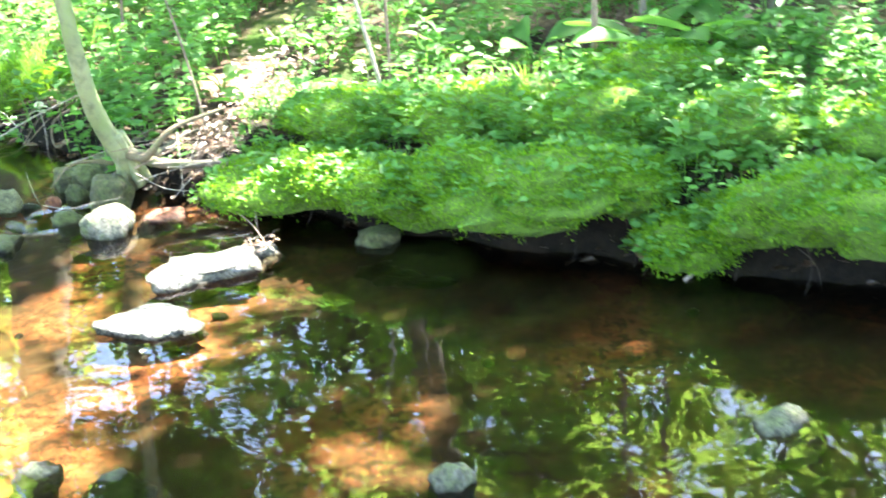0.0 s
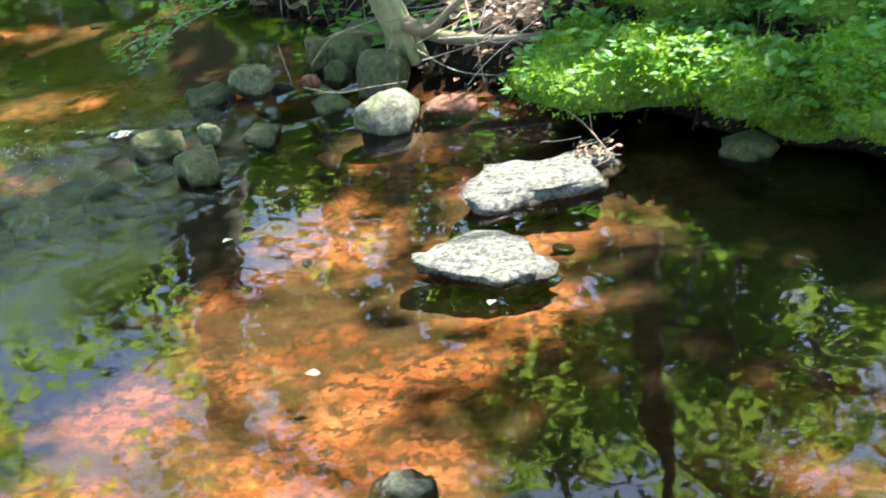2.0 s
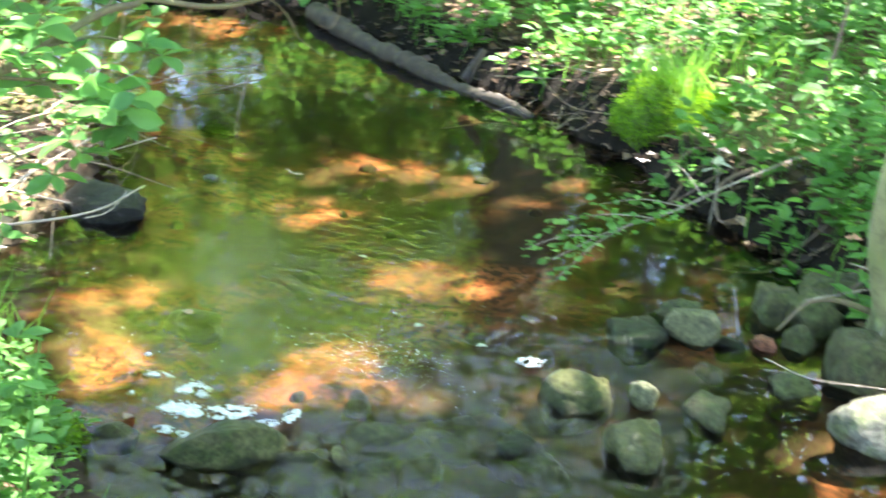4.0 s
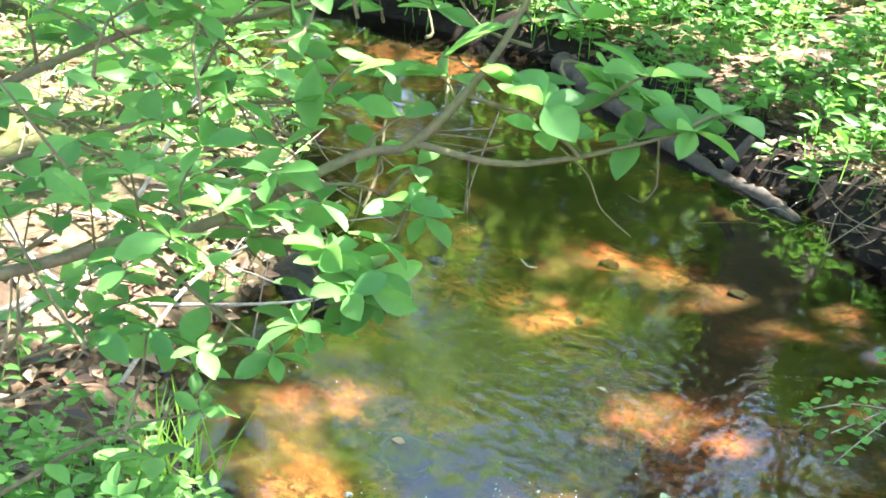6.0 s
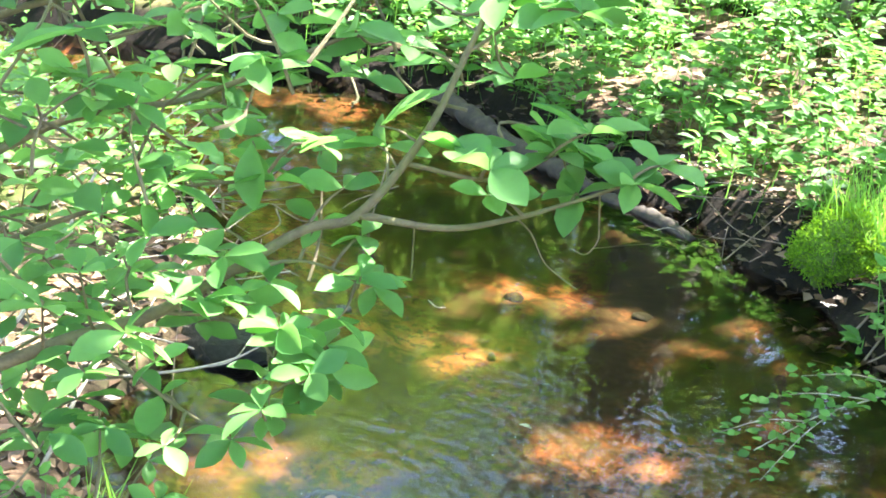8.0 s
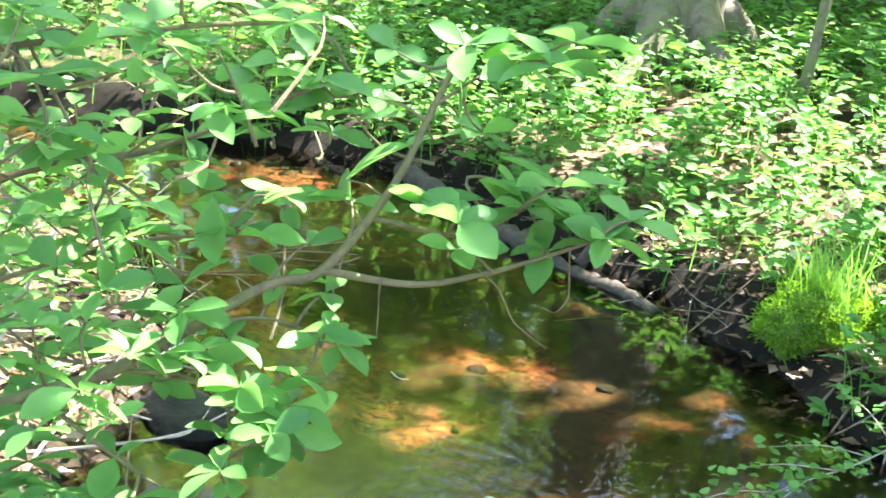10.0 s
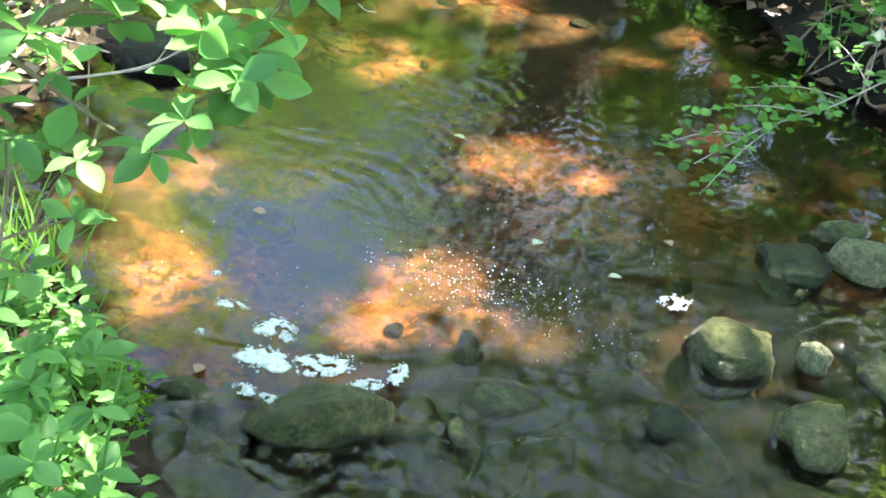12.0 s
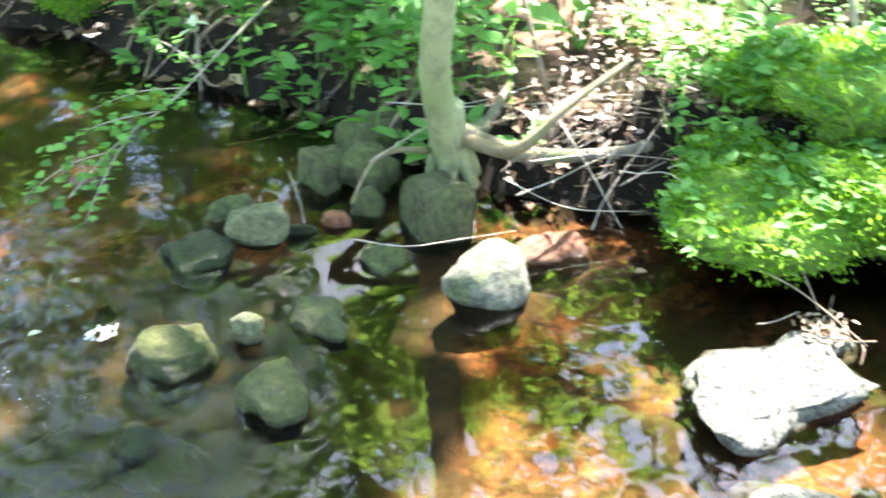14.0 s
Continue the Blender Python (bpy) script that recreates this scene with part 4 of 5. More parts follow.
# ---- adrift and stranded on the water ----
boulder("stone", (-3.50, 5.29, 0.030), (0.06, 0.035, 0.03), PALE, "small pale stone just breaking the water", 10, 91)
stick("twig", [(-3.30, 5.48, 0.042), (-3.26, 5.45, 0.042), (-3.23, 5.46, 0.042)], 0.0022, TWIG, "curved bleached twig drifting on the pool", "twigs on the water")
stick("twig", [(-3.55, 4.62, 0.110), (-3.52, 4.70, 0.110), (-3.57, 4.89, 0.110)], 0.0028, TWIG, "bleached twig lying across the dark rock", "twigs on the water")
for k, (x, y, a) in enumerate(((-3.04, 4.33, 20), (-2.43, 4.54, 70), (-2.14, 4.71, 130), (-2.24, 4.51, 40), (-2.86, 3.77, 100), (-2.77, 4.91, 10), (-0.85, 4.55, 20), (-0.75, 3.37, 80), (-1.14, 3.08, 10), (-1.52, 3.74, 60))):
    v, f = leaves([(0, 0, 0)], [(1, 0, 0.05)], 0.035, 0.026, BLADE, 0.15)
    ob = tagged(piece("fallen_leaf", v, f, PALELEAF if k % 2 else DRYLEAF, smooth=True), "fallen leaf floating flat on the stream", "leaf", "fallen leaves on the water")
    ob.matrix_world = pose(x, y, 0.012 + 0.026 * (k < 6), 0, 0, a)

# ---- moss ----
def cushion(place, size, label, seed, name="moss_cushion", fuzz=2600):
    """A swelling of moss: an uneven dark body under a coat of short fronds."""
    thing = anchor(name, place, label, "moss", "moss cushions along the bank")
    bm = bmesh.new()
    bmesh.ops.create_icosphere(bm, subdivisions=4, radius=1.0)
    for vert in bm.verts:
        p = vert.co.copy()
        n = noise.noise(p * 1.3 + Vector((seed, seed * 2, 0))) + 0.6 * noise.noise(p * 3.5 + Vector((seed, 3, 1)))
        p *= 1 + 0.32 * n
        vert.co = Vector((p.x * size[0], p.y * size[1], p.z * size[2]))
    bm.normal_update()
    co = np.array([v.co for v in bm.verts])
    no = np.array([v.normal for v in bm.verts])
    me = bpy.data.meshes.new("body")
    bm.to_mesh(me)
    bm.free()
    me.materials.append(MOSS)
    me.polygons.foreach_set("use_smooth", [True] * len(me.polygons))
    body = new("body", me)
    body.parent = thing
    fuzz = int(fuzz * 3.2)
    up = np.where(no[:, 2] > -0.35)[0]
    k = up[rng.integers(0, len(up), fuzz)]
    at = co[k] + rng.normal(size=(fuzz, 3)) * 0.014
    s = rng.uniform(0.009, 0.020, fuzz)
    v, f = leaves(at, no[k] * 0.8 + rng.normal(size=(fuzz, 3)) * 0.6, s, s * 0.45, CHIP, 0.8)
    piece("fronds", v, f, MOSSLEAF, thing)
    top = np.where(no[:, 2] > 0.1)[0]
    k = top[rng.integers(0, len(top), fuzz // 70)]
    k = np.repeat(k, 3)
    s = rng.uniform(0.018, 0.045, len(k))
    v, f = leaves(co[k] + no[k] * 0.025, no[k] * 0.3 + ways_round(len(k), (-0.1, 0.5)), s, s * 0.62, LOWBLADE, 0.35)
    if name == "moss_cushion":
        tagged(piece("sprig_growth", v, f, HERB, thing), kind="stuff")
    return thing


EDGE = np.array(FAR_SIDE[15:22], float)
for k, u in enumerate(np.linspace(0.05, 4.75, 15)):
    i = int(u)
    x, y = EDGE[i] + (EDGE[i + 1] - EDGE[i]) * (u - i)
    size = (rng.uniform(0.14, 0.32), rng.uniform(0.12, 0.22), rng.uniform(0.075, 0.115))
    cushion((x + 0.0, y + 0.0 + 0.04 * rng.normal(), 0.205 + 0.055 * rng.normal()), size, "bright green moss cushion overhanging the dark stream bank", k + 1)
for x, y, z, s in ((0.75, 4.35, 0.34, 0.28), (1.25, 4.15, 0.34, 0.28), (0.3, 4.6, 0.34, 0.26), (-0.2, 4.75, 0.33, 0.24), (1.75, 3.9, 0.36, 0.3), (1.0, 4.7, 0.42, 0.24), (-0.35, 4.95, 0.3, 0.18)):
    cushion((x, y, z), (s, s * 0.8, s * 0.4), "rounded bright moss mound on the bank", x * 7 + 40, fuzz=2200)
for x, y, z, a in ((-0.55, 4.74, 0.15, 0.12), (-0.36, 4.60, 0.13, 0.11)):
    cushion((x, y, z), (a, a * 0.8, a * 0.7), "moss cushion hanging low over the dark bank", x * 9 + 60, fuzz=1200)
cushion((-2.03, 6.46, 0.18), (0.10, 0.10, 0.08), "low moss hummock beside the water", 79, "moss_hummock", 2200)
cushion((-2.17, 6.36, 0.18), (0.155, 0.13, 0.125), "round moss hummock with grass on top at the water's edge", 77, "moss_hummock", 3200)
cushion((-3.0, 3.62, 0.02), (0.10, 0.08, 0.05), "small wet moss patch at the water's edge", 78, fuzz=500)


# ---- undergrowth ----
def herbs(name, places, label, leaf=(0.035, 0.07), rise=(0.05, 0.22), per=9, material=HERB, category="undergrowth", ratio=0.55, form=LOWBLADE):
    """Low leafy plants too many to count: thin stems, each with whorls of leaves."""
    places = np.asarray(places)
    n = len(places)
    h = rng.uniform(*rise, n)
    at, way, size = [], [], []
    for k in range(per):
        u = 0.35 + 0.65 * (k + 1) / per
        w = ways_round(n, (0.0, 0.5))
        at.append(places + np.stack([0.012 * w[:, 0], 0.012 * w[:, 1], h * u], 1))
        way.append(w)
        size.append(rng.uniform(*leaf, n) * (1.15 - 0.35 * u))
    at, way, size = np.vstack(at), np.vstack(way), np.concatenate(size)
    chunk = [leaves(at, way, size, size * ratio, form, 0.35)]
    v2, f2 = leaves(places, np.tile((0.02, 0.01, 1.0), (n, 1)) + 0.15 * rng.normal(size=(n, 3)) * (1, 1, 0), h, 0.005, STRAW, 0.2)
    k = len(chunk[0][0])
    ob = piece(name, np.vstack([chunk[0][0], v2]), np.vstack([chunk[0][1], f2 + k]), material)
    return tagged(ob, label, category, kind="stuff")


def scatter(n, x0, x1, y0, y1, test):
    x, y = rng.uniform(x0, x1, n), rng.uniform(y0, y1, n)
    d, far = shore(x, y)
    keep = test(x, y, d, far)
    x, y = x[keep], y[keep]
    return np.stack([x, y, height(x, y)], 1)


patchy = lambda x, y, lim: fractal(x, y, 2.3, 11.0) > lim
herbs("bank_herbs", scatter(4200, -1.1, 3.2, 3.8, 8.5, lambda x, y, d, far: far & (d > 0.12) & patchy(x, y, np.where(y > 5.0, -0.05, -0.4))), "dense low green herbs covering the mossy far bank", (0.04, 0.085), (0.06, 0.26), 8)
on_moss = scatter(1700, -0.7, 2.6, 3.2, 6.0, lambda x, y, d, far: (far & (d < 1.3) | (d < 0) & (d > -0.12)) & (y > 3.2 + 0.0 * x) & (d > -0.12))
od, ofar = shore(on_moss[:, 0], on_moss[:, 1])
on_moss = on_moss[ofar]
od = od[ofar]
on_moss[:, 2] = np.maximum(on_moss[:, 2], 0.19 + 0.12 * ease((od + 0.12) / 0.25) - 0.03)
herbs("bank_herbs", on_moss, "tiny round-leaved herbs creeping through the moss", (0.018, 0.046), (0.04, 0.12), 7, HERB, ratio=0.8)
herbs("bank_herbs", scatter(3900, -5.5, -1.0, 5.0, 11, lambda x, y, d, far: far & (d > np.where(x < -2.2, 0.11, 0.03)) & patchy(x, y, -0.8) & (np.hypot(x + 2.19, y - 6.25) > 0.34)), "leafy green herbs on the far bank above the log", (0.028, 0.11), (0.05, 0.34), 8)
herbs("bank_herbs", scatter(520, -6.5, -3.2, 3.0, 7.0, lambda x, y, d, far: ~far & (d > 0.05) & patchy(x, y, -0.1)), "light green herbs among dead leaves on the sunny bank", (0.03, 0.06), (0.06, 0.3))
herbs("bank_herbs", scatter(420, -3.35, -2.45, 2.9, 3.8, lambda x, y, d, far: ~far & (d > 0.04)), "fresh leafy herbs at the near water's edge", (0.025, 0.056), (0.06, 0.24), 8)
herbs("bank_herbs", scatter(600, -7.0, -4.1, 5.0, 9.0, lambda x, y, d, far: (d > 0.03) & (d < 1.4)), "tall leafy herbs leaning over the narrow upper stream", (0.04, 0.085), (0.2, 0.55), 10)
herbs("wood_herbs", scatter(3200, -9, 8, 8, 16, lambda x, y, d, far: d > 0.3), "green undergrowth spreading under the trees", (0.06, 0.12), (0.1, 0.4), 7)
herbs("wood_herbs", scatter(1500, 2, 8, 3, 9, lambda x, y, d, far: far & (d > 0.2)), "green undergrowth spreading under the trees", (0.05, 0.1), (0.1, 0.3), 7)
for label, box, n in (("brown dead leaves strewn over the sunny bank", (-6, -3.2, 3, 7), 2600), ("brown dead leaves strewn under the herbs", (-3.5, 3, 4.5, 9), 2600), ("dead leaves on the near bank", (-4, 3, -2, 3.2), 1200), ("dark wet leaves along the water line", (-4.5, 1.8, 3.4, 8.0), 15000)):
    p = scatter(n, *box, lambda x, y, d, far: (d > -0.02) & (d < 0.42) if n > 5000 else d > 0.03)
    s = rng.uniform(0.03, 0.075, len(p))
    v, f = leaves(p + (0, 0, 0.012), ways_round(len(p), (-0.15, 0.25)), s, s * 0.6, CHIP, 0.35)
    tagged(piece("leaf_litter", v, f, WETLEAF if n > 5000 else DRYLEAF), label, "leaf litter", kind="stuff")
u = rng.random((400, 1))
c = np.array((-0.80, 4.98, 0.20)) * (1 - u) + np.array((-0.58, 5.55, 0.46)) * u + rng.normal(size=(400, 3)) * (0.10, 0.09, 0.06)
v, f = leaves(c, ways_round(400, (-0.5, 0.5)), rng.uniform(0.012, 0.036, 400), rng.uniform(0.008, 0.018, 400), BLADE, 0.9)
tagged(piece("leaf_litter", v, f, PINKLEAF), "pale dead leaves caught in the twig tangle", "leaf litter", kind="stuff")


def grass(name, centre, spread, n, length, label):
    p = np.array(centre) + rng.normal(size=(n, 3)) * (spread, spread, 0.01)
    w = rng.normal(size=(n, 3)) * (0.35, 0.35, 0) + (0, 0, 1)
    v, f = leaves(p, w, rng.uniform(0.6, 1.2, n) * length, 0.006, STRAW, 0.9)
    return tagged(piece(name, v, f, GRASS), label, "grass", kind="stuff")


grass("grass_tuft", (-2.13, 6.40, 0.27), 0.075, 150, 0.22, "tuft of bright grass on the moss hummock")
grass("grass_tuft", (-1.85, 2.60, 0.06), 0.05, 60, 0.30, "tuft of bright grass at the near water's edge")
grass("grass_tuft", (-2.36, 3.02, 0.06), 0.10, 60, 0.20, "tuft of thin grass at the near bank")
grass("grass_tuft", (-3.28, 3.80, 0.08), 0.06, 50, 0.22, "tuft of thin grass at the sunny bank")
grass("grass_tuft", (0.45, 4.75, 0.36), 0.10, 40, 0.20, "tuft of grass between the moss mounds")
grass("grass_tuft", (-1.90, 6.8, 0.3), 0.14, 70, 0.22, "tuft of bright grass on the far bank")


def broadleaf(place, n, size, label):
    """A rosette of broad upright leaves on stout stalks."""
    thing = anchor("broadleaf_plant", place, label, "plant")
    for k in range(n):
        a = 2 * math.pi * k / n + rng.uniform(-0.4, 0.4)
        w = np.array((math.cos(a) * 0.6, math.sin(a) * 0.6, 1.0))
        tip = np.array(place) + w * size * 0.4
        hang(piece("stalk", *tube([place, np.array(place) + w * size * 0.2, tip], 0.006, 0.004, 5)[:2], HERB), thing)
        v, f = leaves([tip], [w + (w[0], w[1], -0.5)], size, size * 0.5, BLADE, 0.3)
        hang(piece("leaf", v, f, HERB, smooth=True), thing)
    return thing


for x, y, n, s in ((1.02, 5.0, 5, 0.33), (1.25, 4.95, 4, 0.30), (0.52, 5.25, 3, 0.22), (0.80, 4.62, 5, 0.12), (-0.75, 5.45, 5, 0.16), (-0.45, 5.15, 5, 0.12), (-0.35, 4.66, 5, 0.10), (-0.95, 5.75, 5, 0.14), (1.5, 4.75, 5, 0.13)):
    broadleaf((x, y, float(height(x, y)) + 0.02), n, s, "broad-leaved green plant standing in the herbs")
for x0, y0, x1, y1, h, r, mat in ((-0.10, 5.05, -0.42, 5.3, 1.3, 0.010, TWIG), (-0.08, 5.08, -0.1, 5.35, 1.4, 0.008, DARKTWIG), (0.75, 4.9, 0.8, 5.1, 1.4, 0.014, DARKTWIG), (0.98, 5.3, 1.0, 5.4, 1.6, 0.016, OLDBARK), (1.5, 5.2, 1.5, 5.3, 1.5, 0.012, OLDBARK),
                                  (-0.9, 5.2, -1.15, 5.5, 0.9, 0.008, DARKTWIG), (-2.1, 7.6, -1.9, 7.8, 2.2, 0.02, OLDBARK), (-1.6, 6.4, -1.5, 6.5, 1.4, 0.01, DARKTWIG), (-2.6, 8.6, -2.5, 8.7, 2.4, 0.03, OLDBARK)):
    z = float(height(x0, y0))
    stick("sapling", [(x0, y0, z), ((x0 + x1) / 2 + 0.02, (y0 + y1) / 2, z + h * 0.5), (x1, y1, z + h)], r, mat, "thin bare sapling stem rising from the herbs", "saplings on the far bank", category="sapling")


# ---- leafy spray over the pool ----
spray = anchor("leafy_spray", (-1.58, 5.80, 0.3), "thin branch with small round fresh leaves over the pool", "branch")
v, f, line = tube([(-1.56, 5.85, 0.30), (-1.75, 5.5, 0.27), (-1.9, 5.28, 0.22), (-2.04, 5.12, 0.19), (-2.16, 4.92, 0.15)], 0.0035, 0.0015, 6, 26)
hang(piece("stem", v, f, TWIG, smooth=True), spray)
at = [line[i] for i in range(8, 26)]
for a, b in ((11, (-2.12, 5.3, 0.2)), (14, (-2.22, 5.12, 0.18)), (17, (-2.12, 4.82, 0.13)), (9, (-1.98, 5.55, 0.3)), (20, (-2.26, 4.98, 0.14))):
    v, f, side = tube([line[a], (line[a] + b) / 2 + (0, 0, 0.02), b], 0.002, 0.001, 5, 10)
    hang(piece("twig", v, f, TWIG, smooth=True), spray)
    at += list(side[2:])
at = np.repeat(np.array(at), 3, 0)
for p, w in zip(at, ways_round(len(at), (-0.1, 0.3))):
    s = rng.uniform(0.022, 0.036)
    hang(piece("leaf", *leaves([p + rng.normal(size=3) * 0.012], [w], s, s * 0.85, BLADE, 0.3), HERB, smooth=True), spray)


# ---- shrub over the water ----
shrub = anchor("shrub", (-3.55, 2.45, 0.2), "leafy shrub with fresh green oval leaves arching over the stream", "shrub")


def under(ob, branch):
    """Makes ob a piece of a branch that is itself a part."""
    ob.parent = branch
    return ob


def whorl(p, n, size, branch, out=(0, 0, 0.3)):
    a = rng.random() * 6.28 + np.arange(n) * 6.28 / n + rng.normal(size=n) * 0.3
    w = np.stack([np.cos(a), np.sin(a), rng.uniform(-0.6, 0.35, n)], 1) + np.array(out)
    for k in range(n):
        s = size * rng.uniform(0.62, 1.08)
        under(piece("leaf", *leaves([p], [w[k]], s, s * rng.uniform(0.46, 0.60), BLADE, 0.4), LEAF, smooth=True), branch)


BOUGHS = []


def bough(points, r, every, n, size, tip=5, start=0.25):
    v, f, line = tube(points, r, r * 0.35, 8, max(10, 6 * len(points)), 0.1)
    branch = hang(piece("branch", v, f, SHRUBBARK, smooth=True), shrub)
    for i in range(int(len(line) * start), len(line) - 1, every):
        q = line[i] + ways_round(1, (0.0, 0.9))[0] * rng.uniform(0.03, 0.09)
        under(piece("twig", *tube([line[i], (line[i] + q) / 2 + (0, 0, 0.008), q], 0.003, 0.0015, 5, 4)[:2], SHRUBBARK), branch)
        whorl(q, n, size, branch)
    whorl(line[-1], tip, size, branch)
    BOUGHS.append((line, branch))
    return line


bough([(-3.55, 2.45, 0.2), (-3.3, 2.7, 0.75), (-2.89, 3.12, 0.97), (-2.76, 3.26, 1.02), (-2.63, 3.40, 1.12), (-2.56, 3.44, 1.15), (-2.50, 3.51, 1.26), (-2.47, 3.56, 1.37), (-2.45, 3.60, 1.45)], 0.011, 9, 3, 0.075, 6, start=0.5)
bough([(-2.56, 3.44, 1.15), (-2.45, 3.49, 1.14), (-2.37, 3.53, 1.16), (-2.30, 3.56, 1.19), (-2.22, 3.59, 1.23)], 0.006, 6, 4, 0.08, 8, 0.55)
bough([(-2.52, 3.49, 1.22), (-2.40, 3.53, 1.21), (-2.33, 3.58, 1.25)], 0.004, 4, 5, 0.085, 8, 0.4)
bough([(-2.47, 3.56, 1.37), (-2.41, 3.60, 1.42), (-2.34, 3.62, 1.44)], 0.003, 4, 4, 0.085, 6, 0.4)
bough([(-2.76, 3.26, 1.02), (-2.68, 3.33, 1.00), (-2.60, 3.33, 0.95), (-2.56, 3.36, 0.93)], 0.004, 3, 5, 0.08, 8)
bough([(-2.69, 3.33, 1.05), (-2.64, 3.34, 0.98), (-2.60, 3.29, 0.90)], 0.003, 4, 5, 0.08, 6, 0.4)
bough([(-2.69, 3.33, 1.07), (-2.62, 3.40, 1.08), (-2.53, 3.44, 1.05)], 0.004, 4, 3, 0.07, 5)
bough([(-2.82, 3.20, 0.98), (-2.72, 3.24, 0.90), (-2.64, 3.26, 0.86)], 0.004, 5, 3, 0.07, 5)
bough([(-3.4, 2.6, 0.5), (-3.2, 3.0, 1.0), (-2.98, 3.28, 1.22), (-2.80, 3.40, 1.28), (-2.62, 3.52, 1.38)], 0.009, 4, 4, 0.075, 6, 0.45)
bough([(-3.35, 2.65, 0.6), (-3.2, 2.95, 1.15), (-3.0, 3.2, 1.38), (-2.8, 3.4, 1.44), (-2.66, 3.5, 1.46)], 0.008, 4, 4, 0.075, 6, 0.5)
bough([(-3.3, 2.7, 0.7), (-3.1, 3.05, 1.0), (-2.95, 3.22, 1.10), (-2.80, 3.35, 1.16), (-2.68, 3.42, 1.18)], 0.006, 5, 4, 0.07, 5, 0.5)
bough([(-3.3, 2.7, 0.6), (-3.05, 3.0, 0.80), (-2.9, 3.12, 0.86), (-2.78, 3.2, 0.85)], 0.006, 4, 4, 0.07, 5, 0.4)
bough([(-2.93, 3.30, 1.42), (-2.84, 3.33, 1.25), (-2.74, 3.36, 1.08)], 0.003, 8, 2, 0.05, 3, 0.5)
bough([(-3.3, 2.6, 0.3), (-3.0, 3.0, 0.55), (-2.88, 3.18, 0.66), (-2.76, 3.26, 0.72)], 0.005, 4, 3, 0.065, 5, 0.5)

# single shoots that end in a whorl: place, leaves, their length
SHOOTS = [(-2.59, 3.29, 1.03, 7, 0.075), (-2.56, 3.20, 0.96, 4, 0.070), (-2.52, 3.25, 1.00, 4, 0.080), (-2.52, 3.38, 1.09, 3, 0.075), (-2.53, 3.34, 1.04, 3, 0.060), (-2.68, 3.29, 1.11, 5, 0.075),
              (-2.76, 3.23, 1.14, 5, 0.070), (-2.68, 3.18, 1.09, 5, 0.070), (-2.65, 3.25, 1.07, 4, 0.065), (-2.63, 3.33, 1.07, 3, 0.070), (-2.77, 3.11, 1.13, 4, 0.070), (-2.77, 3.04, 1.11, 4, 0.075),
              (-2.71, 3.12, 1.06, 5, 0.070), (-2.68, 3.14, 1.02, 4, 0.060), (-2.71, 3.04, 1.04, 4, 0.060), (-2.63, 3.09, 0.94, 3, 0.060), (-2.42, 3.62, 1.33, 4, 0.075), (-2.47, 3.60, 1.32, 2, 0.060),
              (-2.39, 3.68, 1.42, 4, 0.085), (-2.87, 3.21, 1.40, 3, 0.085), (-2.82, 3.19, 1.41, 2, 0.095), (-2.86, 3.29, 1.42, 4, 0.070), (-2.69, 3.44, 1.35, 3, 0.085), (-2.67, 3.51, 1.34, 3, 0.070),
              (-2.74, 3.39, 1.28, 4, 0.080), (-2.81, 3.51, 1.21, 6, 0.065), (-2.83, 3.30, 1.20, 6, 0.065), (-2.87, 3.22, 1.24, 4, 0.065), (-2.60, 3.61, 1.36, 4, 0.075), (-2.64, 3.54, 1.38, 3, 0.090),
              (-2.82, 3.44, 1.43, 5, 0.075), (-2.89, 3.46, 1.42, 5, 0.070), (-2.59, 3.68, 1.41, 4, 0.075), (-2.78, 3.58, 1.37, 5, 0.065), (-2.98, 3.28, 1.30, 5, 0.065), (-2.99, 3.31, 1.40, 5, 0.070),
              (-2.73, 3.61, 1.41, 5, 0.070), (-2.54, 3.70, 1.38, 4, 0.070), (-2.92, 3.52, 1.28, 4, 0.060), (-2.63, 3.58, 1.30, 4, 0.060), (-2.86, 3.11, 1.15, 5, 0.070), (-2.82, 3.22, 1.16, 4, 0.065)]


def from_bough(p):
    """The nearest place on a bough to p, and that bough."""
    line, branch = min(BOUGHS[:14], key=lambda b: np.min(np.linalg.norm(b[0][4:] - p, axis=1)))
    return line[4 + np.argmin(np.linalg.norm(line[4:] - p, axis=1))], branch


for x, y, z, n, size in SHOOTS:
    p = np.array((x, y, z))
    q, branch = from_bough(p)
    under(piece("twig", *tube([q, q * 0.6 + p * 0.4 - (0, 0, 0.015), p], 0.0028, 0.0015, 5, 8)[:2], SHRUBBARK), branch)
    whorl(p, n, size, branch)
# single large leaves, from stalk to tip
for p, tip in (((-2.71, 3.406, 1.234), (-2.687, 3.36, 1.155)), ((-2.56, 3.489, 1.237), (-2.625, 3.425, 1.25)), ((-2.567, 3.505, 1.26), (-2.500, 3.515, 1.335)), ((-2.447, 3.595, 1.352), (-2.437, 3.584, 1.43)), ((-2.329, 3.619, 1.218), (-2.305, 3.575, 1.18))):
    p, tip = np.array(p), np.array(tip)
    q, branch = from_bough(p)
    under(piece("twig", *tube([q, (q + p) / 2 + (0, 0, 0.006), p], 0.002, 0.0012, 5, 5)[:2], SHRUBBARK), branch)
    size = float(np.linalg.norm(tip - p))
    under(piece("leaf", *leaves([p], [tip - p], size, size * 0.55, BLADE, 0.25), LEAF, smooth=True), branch)
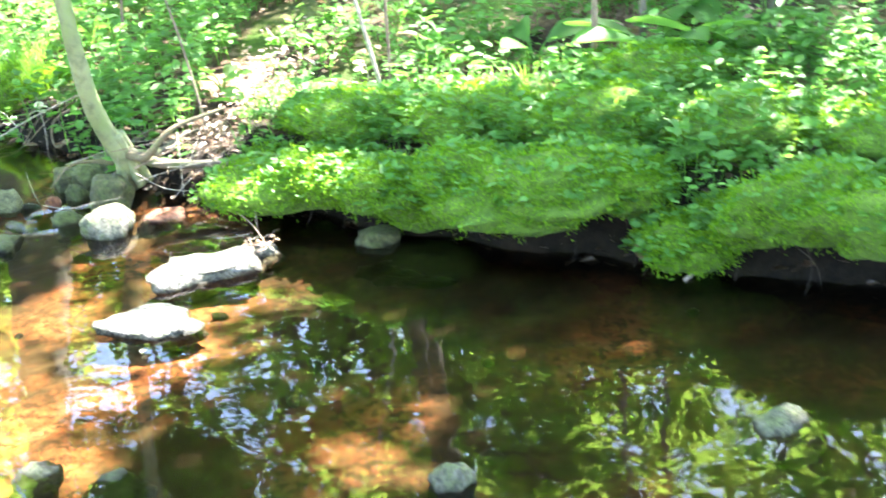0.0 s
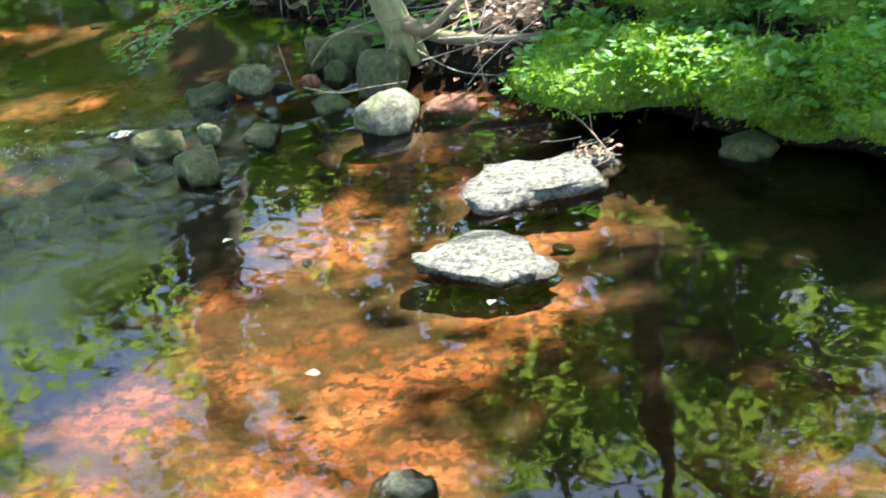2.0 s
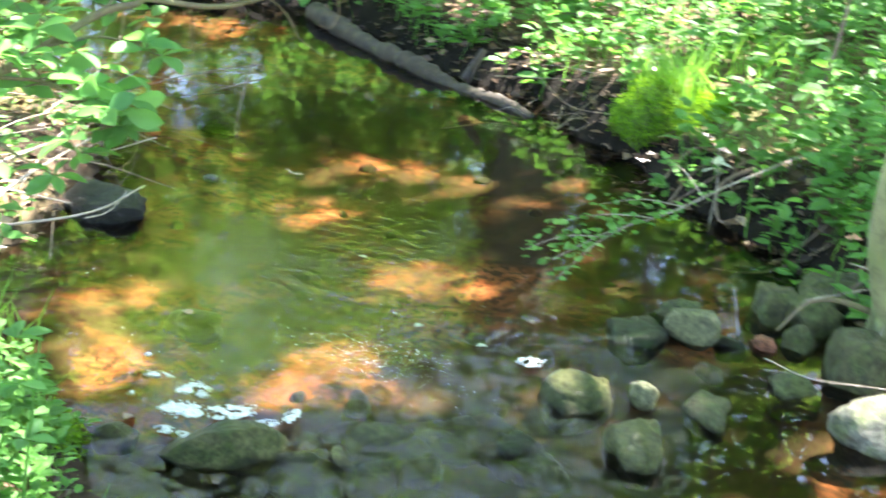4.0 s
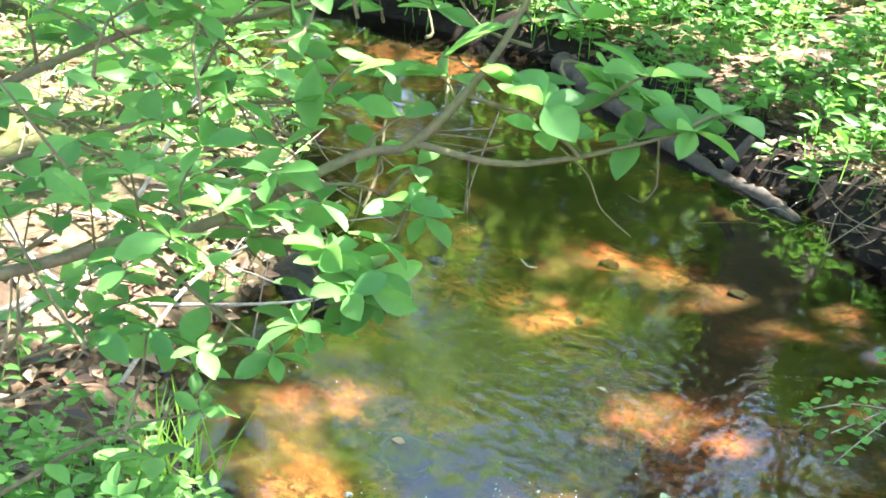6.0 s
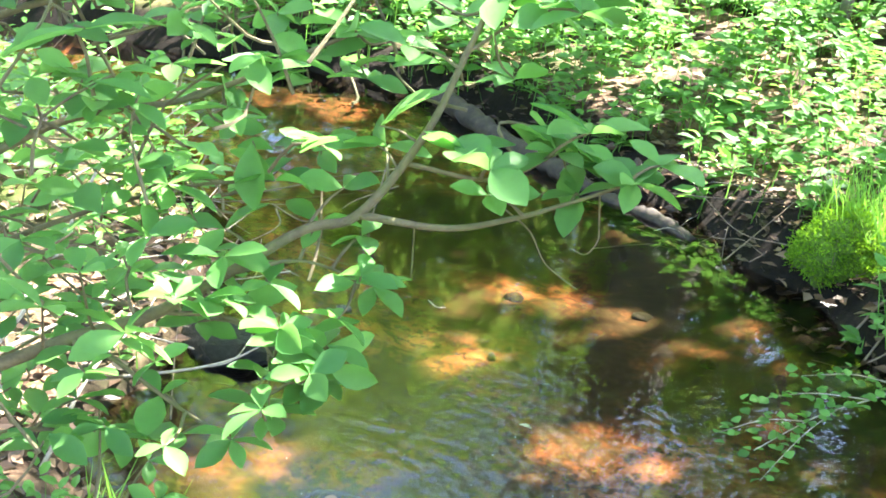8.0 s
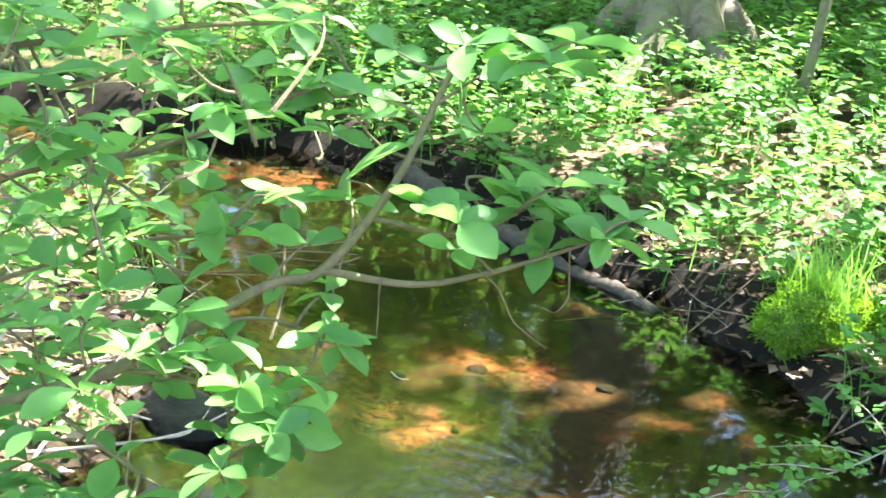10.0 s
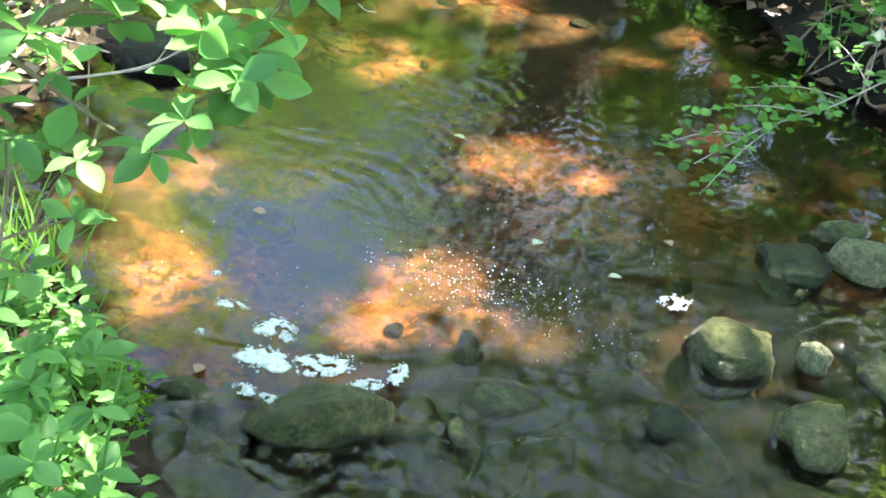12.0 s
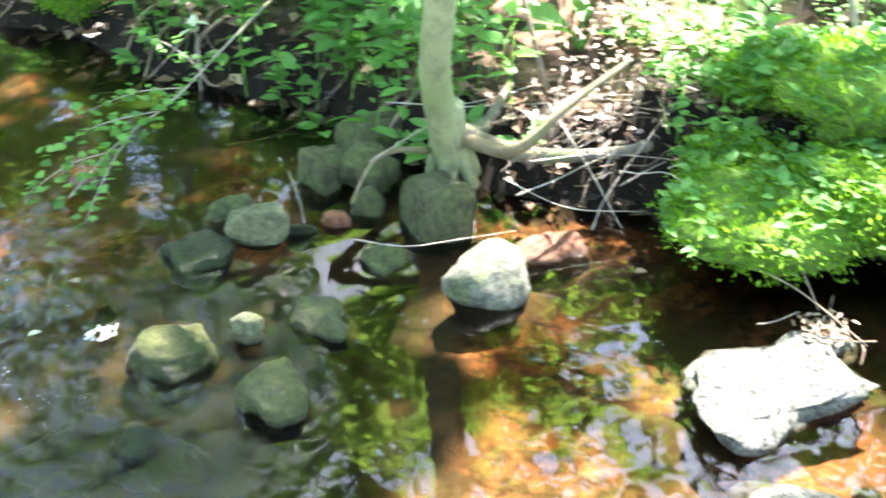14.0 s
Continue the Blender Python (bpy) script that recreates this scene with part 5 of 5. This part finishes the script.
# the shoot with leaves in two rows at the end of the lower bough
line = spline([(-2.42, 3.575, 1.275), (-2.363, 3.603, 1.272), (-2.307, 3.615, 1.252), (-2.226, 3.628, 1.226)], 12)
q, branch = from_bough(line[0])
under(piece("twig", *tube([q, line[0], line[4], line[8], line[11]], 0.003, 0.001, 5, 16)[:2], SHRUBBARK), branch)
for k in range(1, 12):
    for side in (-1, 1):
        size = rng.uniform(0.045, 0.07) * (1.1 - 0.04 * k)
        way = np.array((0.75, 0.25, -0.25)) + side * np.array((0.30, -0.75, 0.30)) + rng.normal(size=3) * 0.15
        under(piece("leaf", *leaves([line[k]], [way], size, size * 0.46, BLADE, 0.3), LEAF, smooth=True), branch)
# dry tendrils hanging from the lower bough
for pts in ([(-2.39, 3.55, 1.165), (-2.365, 3.60, 1.12), (-2.345, 3.616, 1.074), (-2.32, 3.616, 1.057), (-2.29, 3.618, 1.042)], [(-2.27, 3.60, 1.20), (-2.275, 3.638, 1.136), (-2.272, 3.631, 1.117), (-2.284, 3.62, 1.097), (-2.304, 3.616, 1.102)], [(-2.49, 3.475, 1.14), (-2.50, 3.50, 1.09), (-2.495, 3.49, 1.05)]):
    hang(piece("tendril", *tube(pts, 0.0016, 0.0009, 5, 16)[:2], SHRUBBARK, smooth=True), shrub)

# the shrub's fine outer twigs, too many leaves to count
at, way, size, fine_twigs = [], [], [], []
for k in range(130):
    u, z, back = rng.uniform(-0.35, 1.0), rng.uniform(0.80, 1.62), rng.choice((0.0, 0.0, 0.35, 0.8)) + rng.normal() * 0.08
    if z < 0.92 + 0.30 * u and u > 0.25:
        continue
    p = np.array((-2.95 + 0.40 * u - 0.55 * back, 3.20 + 0.30 * u + 0.80 * back, z - 0.30 * back))
    q = p + ways_round(1, (-1.2, -0.1))[0] * rng.uniform(0.08, 0.16)
    fine_twigs.append(tube([q, (p + q) / 2 + rng.normal(size=3) * 0.02, p], 0.003, 0.0015, 5, 5)[:2])
    n = rng.integers(3, 7)
    at.append(np.repeat(p[None], n, 0) + rng.normal(size=(n, 3)) * 0.01)
    way.append(ways_round(n, (-0.25, 0.5)))
    size.append(rng.uniform(0.035, 0.075, n))
at, way, size = np.vstack(at), np.vstack(way), np.concatenate(size)
hang(tagged(piece("foliage", *leaves(at, way, size, size * 0.5, BLADE, 0.4), LEAF, smooth=True), kind="stuff"), shrub)
hang(tagged(piece("brushwood", *joined(fine_twigs), SHRUBBARK), kind="stuff"), shrub)

# ---- low seedlings at the near edge ----
for x, y, z, n, s in ((-2.72, 3.16, 0.46, 5, 0.07), (-2.66, 3.22, 0.56, 4, 0.06), (-2.84, 3.32, 0.42, 6, 0.06), (-2.95, 3.36, 0.50, 6, 0.06), (-2.78, 3.28, 0.36, 5, 0.055)):
    g = float(height(x - 0.05, y - 0.05))
    plant = anchor("seedling", (x - 0.05, y - 0.05, g), "fresh green seedling at the water's edge", "seedling", "seedlings at the near edge")
    hang(piece("stem", *tube([(x - 0.05, y - 0.05, g), (x - 0.03, y - 0.02, (g + z) / 2), (x, y, z)], 0.004, 0.002, 5)[:2], HERB), plant)
    for u in (0.55, 0.8, 1.0):
        for w in ways_round(n, (-0.1, 0.4)):
            hang(piece("leaf", *leaves([(x - 0.03, y - 0.03, g + (z - g) * u)], [w], s * rng.uniform(0.7, 1.1), s * 0.5, BLADE, 0.3), LEAF, smooth=True), plant)


# ---- foam ----
def foam(place, rx, ry, turn, seed):
    """A raft of foam: a thin domed skin with a ragged outline and holes, and single bubbles round its edge."""
    dice = np.random.default_rng(seed)
    rows, n = 8, 36
    ang = np.linspace(0, 2 * np.pi, n, endpoint=False)
    edge = 1 + 0.16 * np.sin(2 * ang + seed) + 0.12 * np.sin(3 * ang + 2 * seed) + 0.07 * np.sin(7 * ang + seed) + 0.05 * dice.normal(size=n)
    v = [(0, 0, 0.005)]
    for k in range(1, rows + 1):
        u = k / rows
        z = 0.005 * (1 - u ** 3) + 0.0011 * dice.normal(size=n) - (0.002 if k == rows else 0)
        v += list(np.stack([rx * u * edge * np.cos(ang), ry * u * edge * np.sin(ang), z], 1))
    v = np.array(v)
    hole = lambda q: fractal(q[0], q[1], 55.0, seed * 1.7, 2) > 0.8
    f = [(0, 1 + i, 1 + (i + 1) % n) for i in range(n)]
    f += [q for q in ((1 + k * n + i, 1 + (k + 1) * n + i, 1 + (k + 1) * n + (i + 1) % n, 1 + k * n + (i + 1) % n) for k in range(rows - 1) for i in range(n)) if not hole(v[list(q)].mean(0))]
    chunks = [(v, f)]
    for _ in range(int(500 * rx) + 14):
        a, s = dice.random() * 2 * np.pi, dice.uniform(0.001, 0.0034)
        q = dice.uniform(0.85, 1.3)
        ring = np.linspace(0, 2 * np.pi, 8, endpoint=False)
        dome = np.vstack([np.stack([s * c * np.cos(ring), s * c * np.sin(ring), np.full(8, s * h)], 1) for c, h in ((1.0, -0.3), (0.8, 0.45))] + [np.array([(0, 0, s * 0.9)])])
        chunks.append((dome + (rx * q * math.cos(a), ry * q * math.sin(a), 0), [(i, (i + 1) % 8, 8 + (i + 1) % 8, 8 + i) for i in range(8)] + [(8 + i, 8 + (i + 1) % 8, 16) for i in range(8)]))
    ob = piece("foam_patch", *joined(chunks), FOAM, smooth=True)
    ob.matrix_world = pose(*place, 0, 0, turn)
    return tagged(ob, "white patch of bubbly foam floating on the stream", "foam", "foam above the outflow")


for k, (x, y, rx, ry, turn) in enumerate(((-2.80, 3.98, 0.038, 0.032, 20), (-2.77, 3.88, 0.05, 0.034, 10), (-2.76, 3.96, 0.014, 0.012, 0), (-2.66, 3.92, 0.06, 0.03, 35), (-2.56, 3.91, 0.034, 0.012, 25), (-2.52, 3.97, 0.016, 0.03, 10), (-2.91, 4.00, 0.032, 0.016, 10), (-2.76, 3.78, 0.02, 0.014, 0), (-2.71, 3.78, 0.014, 0.01, 0), (-2.08, 4.50, 0.034, 0.024, 30), (-2.92, 3.89, 0.008, 0.008, 0), (-2.99, 4.08, 0.008, 0.007, 0))):
    foam((x, y, 0.033), rx, ry, turn, k + 1)


# drifting bubbles, and white dots standing in for sun glints
dots = []
for k in range(560):
    x, y, s = rng.normal() * 0.42 - 2.62, rng.normal() * 0.36 + 4.35, rng.uniform(0.0006, 0.0018)
    # tight cluster: some foam, mostly sun glitter of the ripples made as dots
    if k > 170:
        x, y, s = rng.normal() * 0.12 - 2.44, rng.normal() * 0.05 + 4.33, rng.uniform(0.0006, 0.0019)
    if shore(np.array([x]), np.array([y]))[0][0] > -0.05:
        continue
    ang = np.linspace(0, 2 * np.pi, 6, endpoint=False)
    z = 0.035 * float(ease((above_weir(np.array([x]), np.array([y]))[0] + 0.15) / 0.3))
    v = np.vstack([np.stack([s * np.cos(ang), s * np.sin(ang), ang * 0], 1), np.stack([0.6 * s * np.cos(ang), 0.6 * s * np.sin(ang), ang * 0 + 0.6 * s], 1), [(0, 0, 0.8 * s)]]) + (x, y, z)
    dots.append((v, [(i, (i + 1) % 6, 6 + (i + 1) % 6, 6 + i) for i in range(6)] + [(6 + i, 6 + (i + 1) % 6, 12) for i in range(6)]))
tagged(piece("foam_and_glint_flecks", *joined(dots), FOAM), "tiny white bubbles drifting on the pool, with dots for sun glints on the ripples", "foam", kind="stuff")
for x, y, z, n in ((-1.84, 5.74, 0.30, 9), (-2.25, 6.48, 0.42, 6), (-0.2, 5.25, 0.45, 5)):
    g = float(height(x, y))
    plant = anchor("pale_sprig", (x, y, g), "pale sunlit sprig of withered leaves on the bank", "plant", "pale sprigs on the banks")
    hang(piece("stem", *tube([(x, y, g), (x + 0.01, y, (g + z) / 2), (x, y, z)], 0.003, 0.0015, 5)[:2], TWIG), plant)
    for w in ways_round(n, (-0.4, 0.5)):
        hang(piece("leaf", *leaves([(x, y, z - rng.uniform(0, 0.08))], [w], 0.05, 0.028, BLADE, 0.5), PALELEAF, smooth=True), plant)
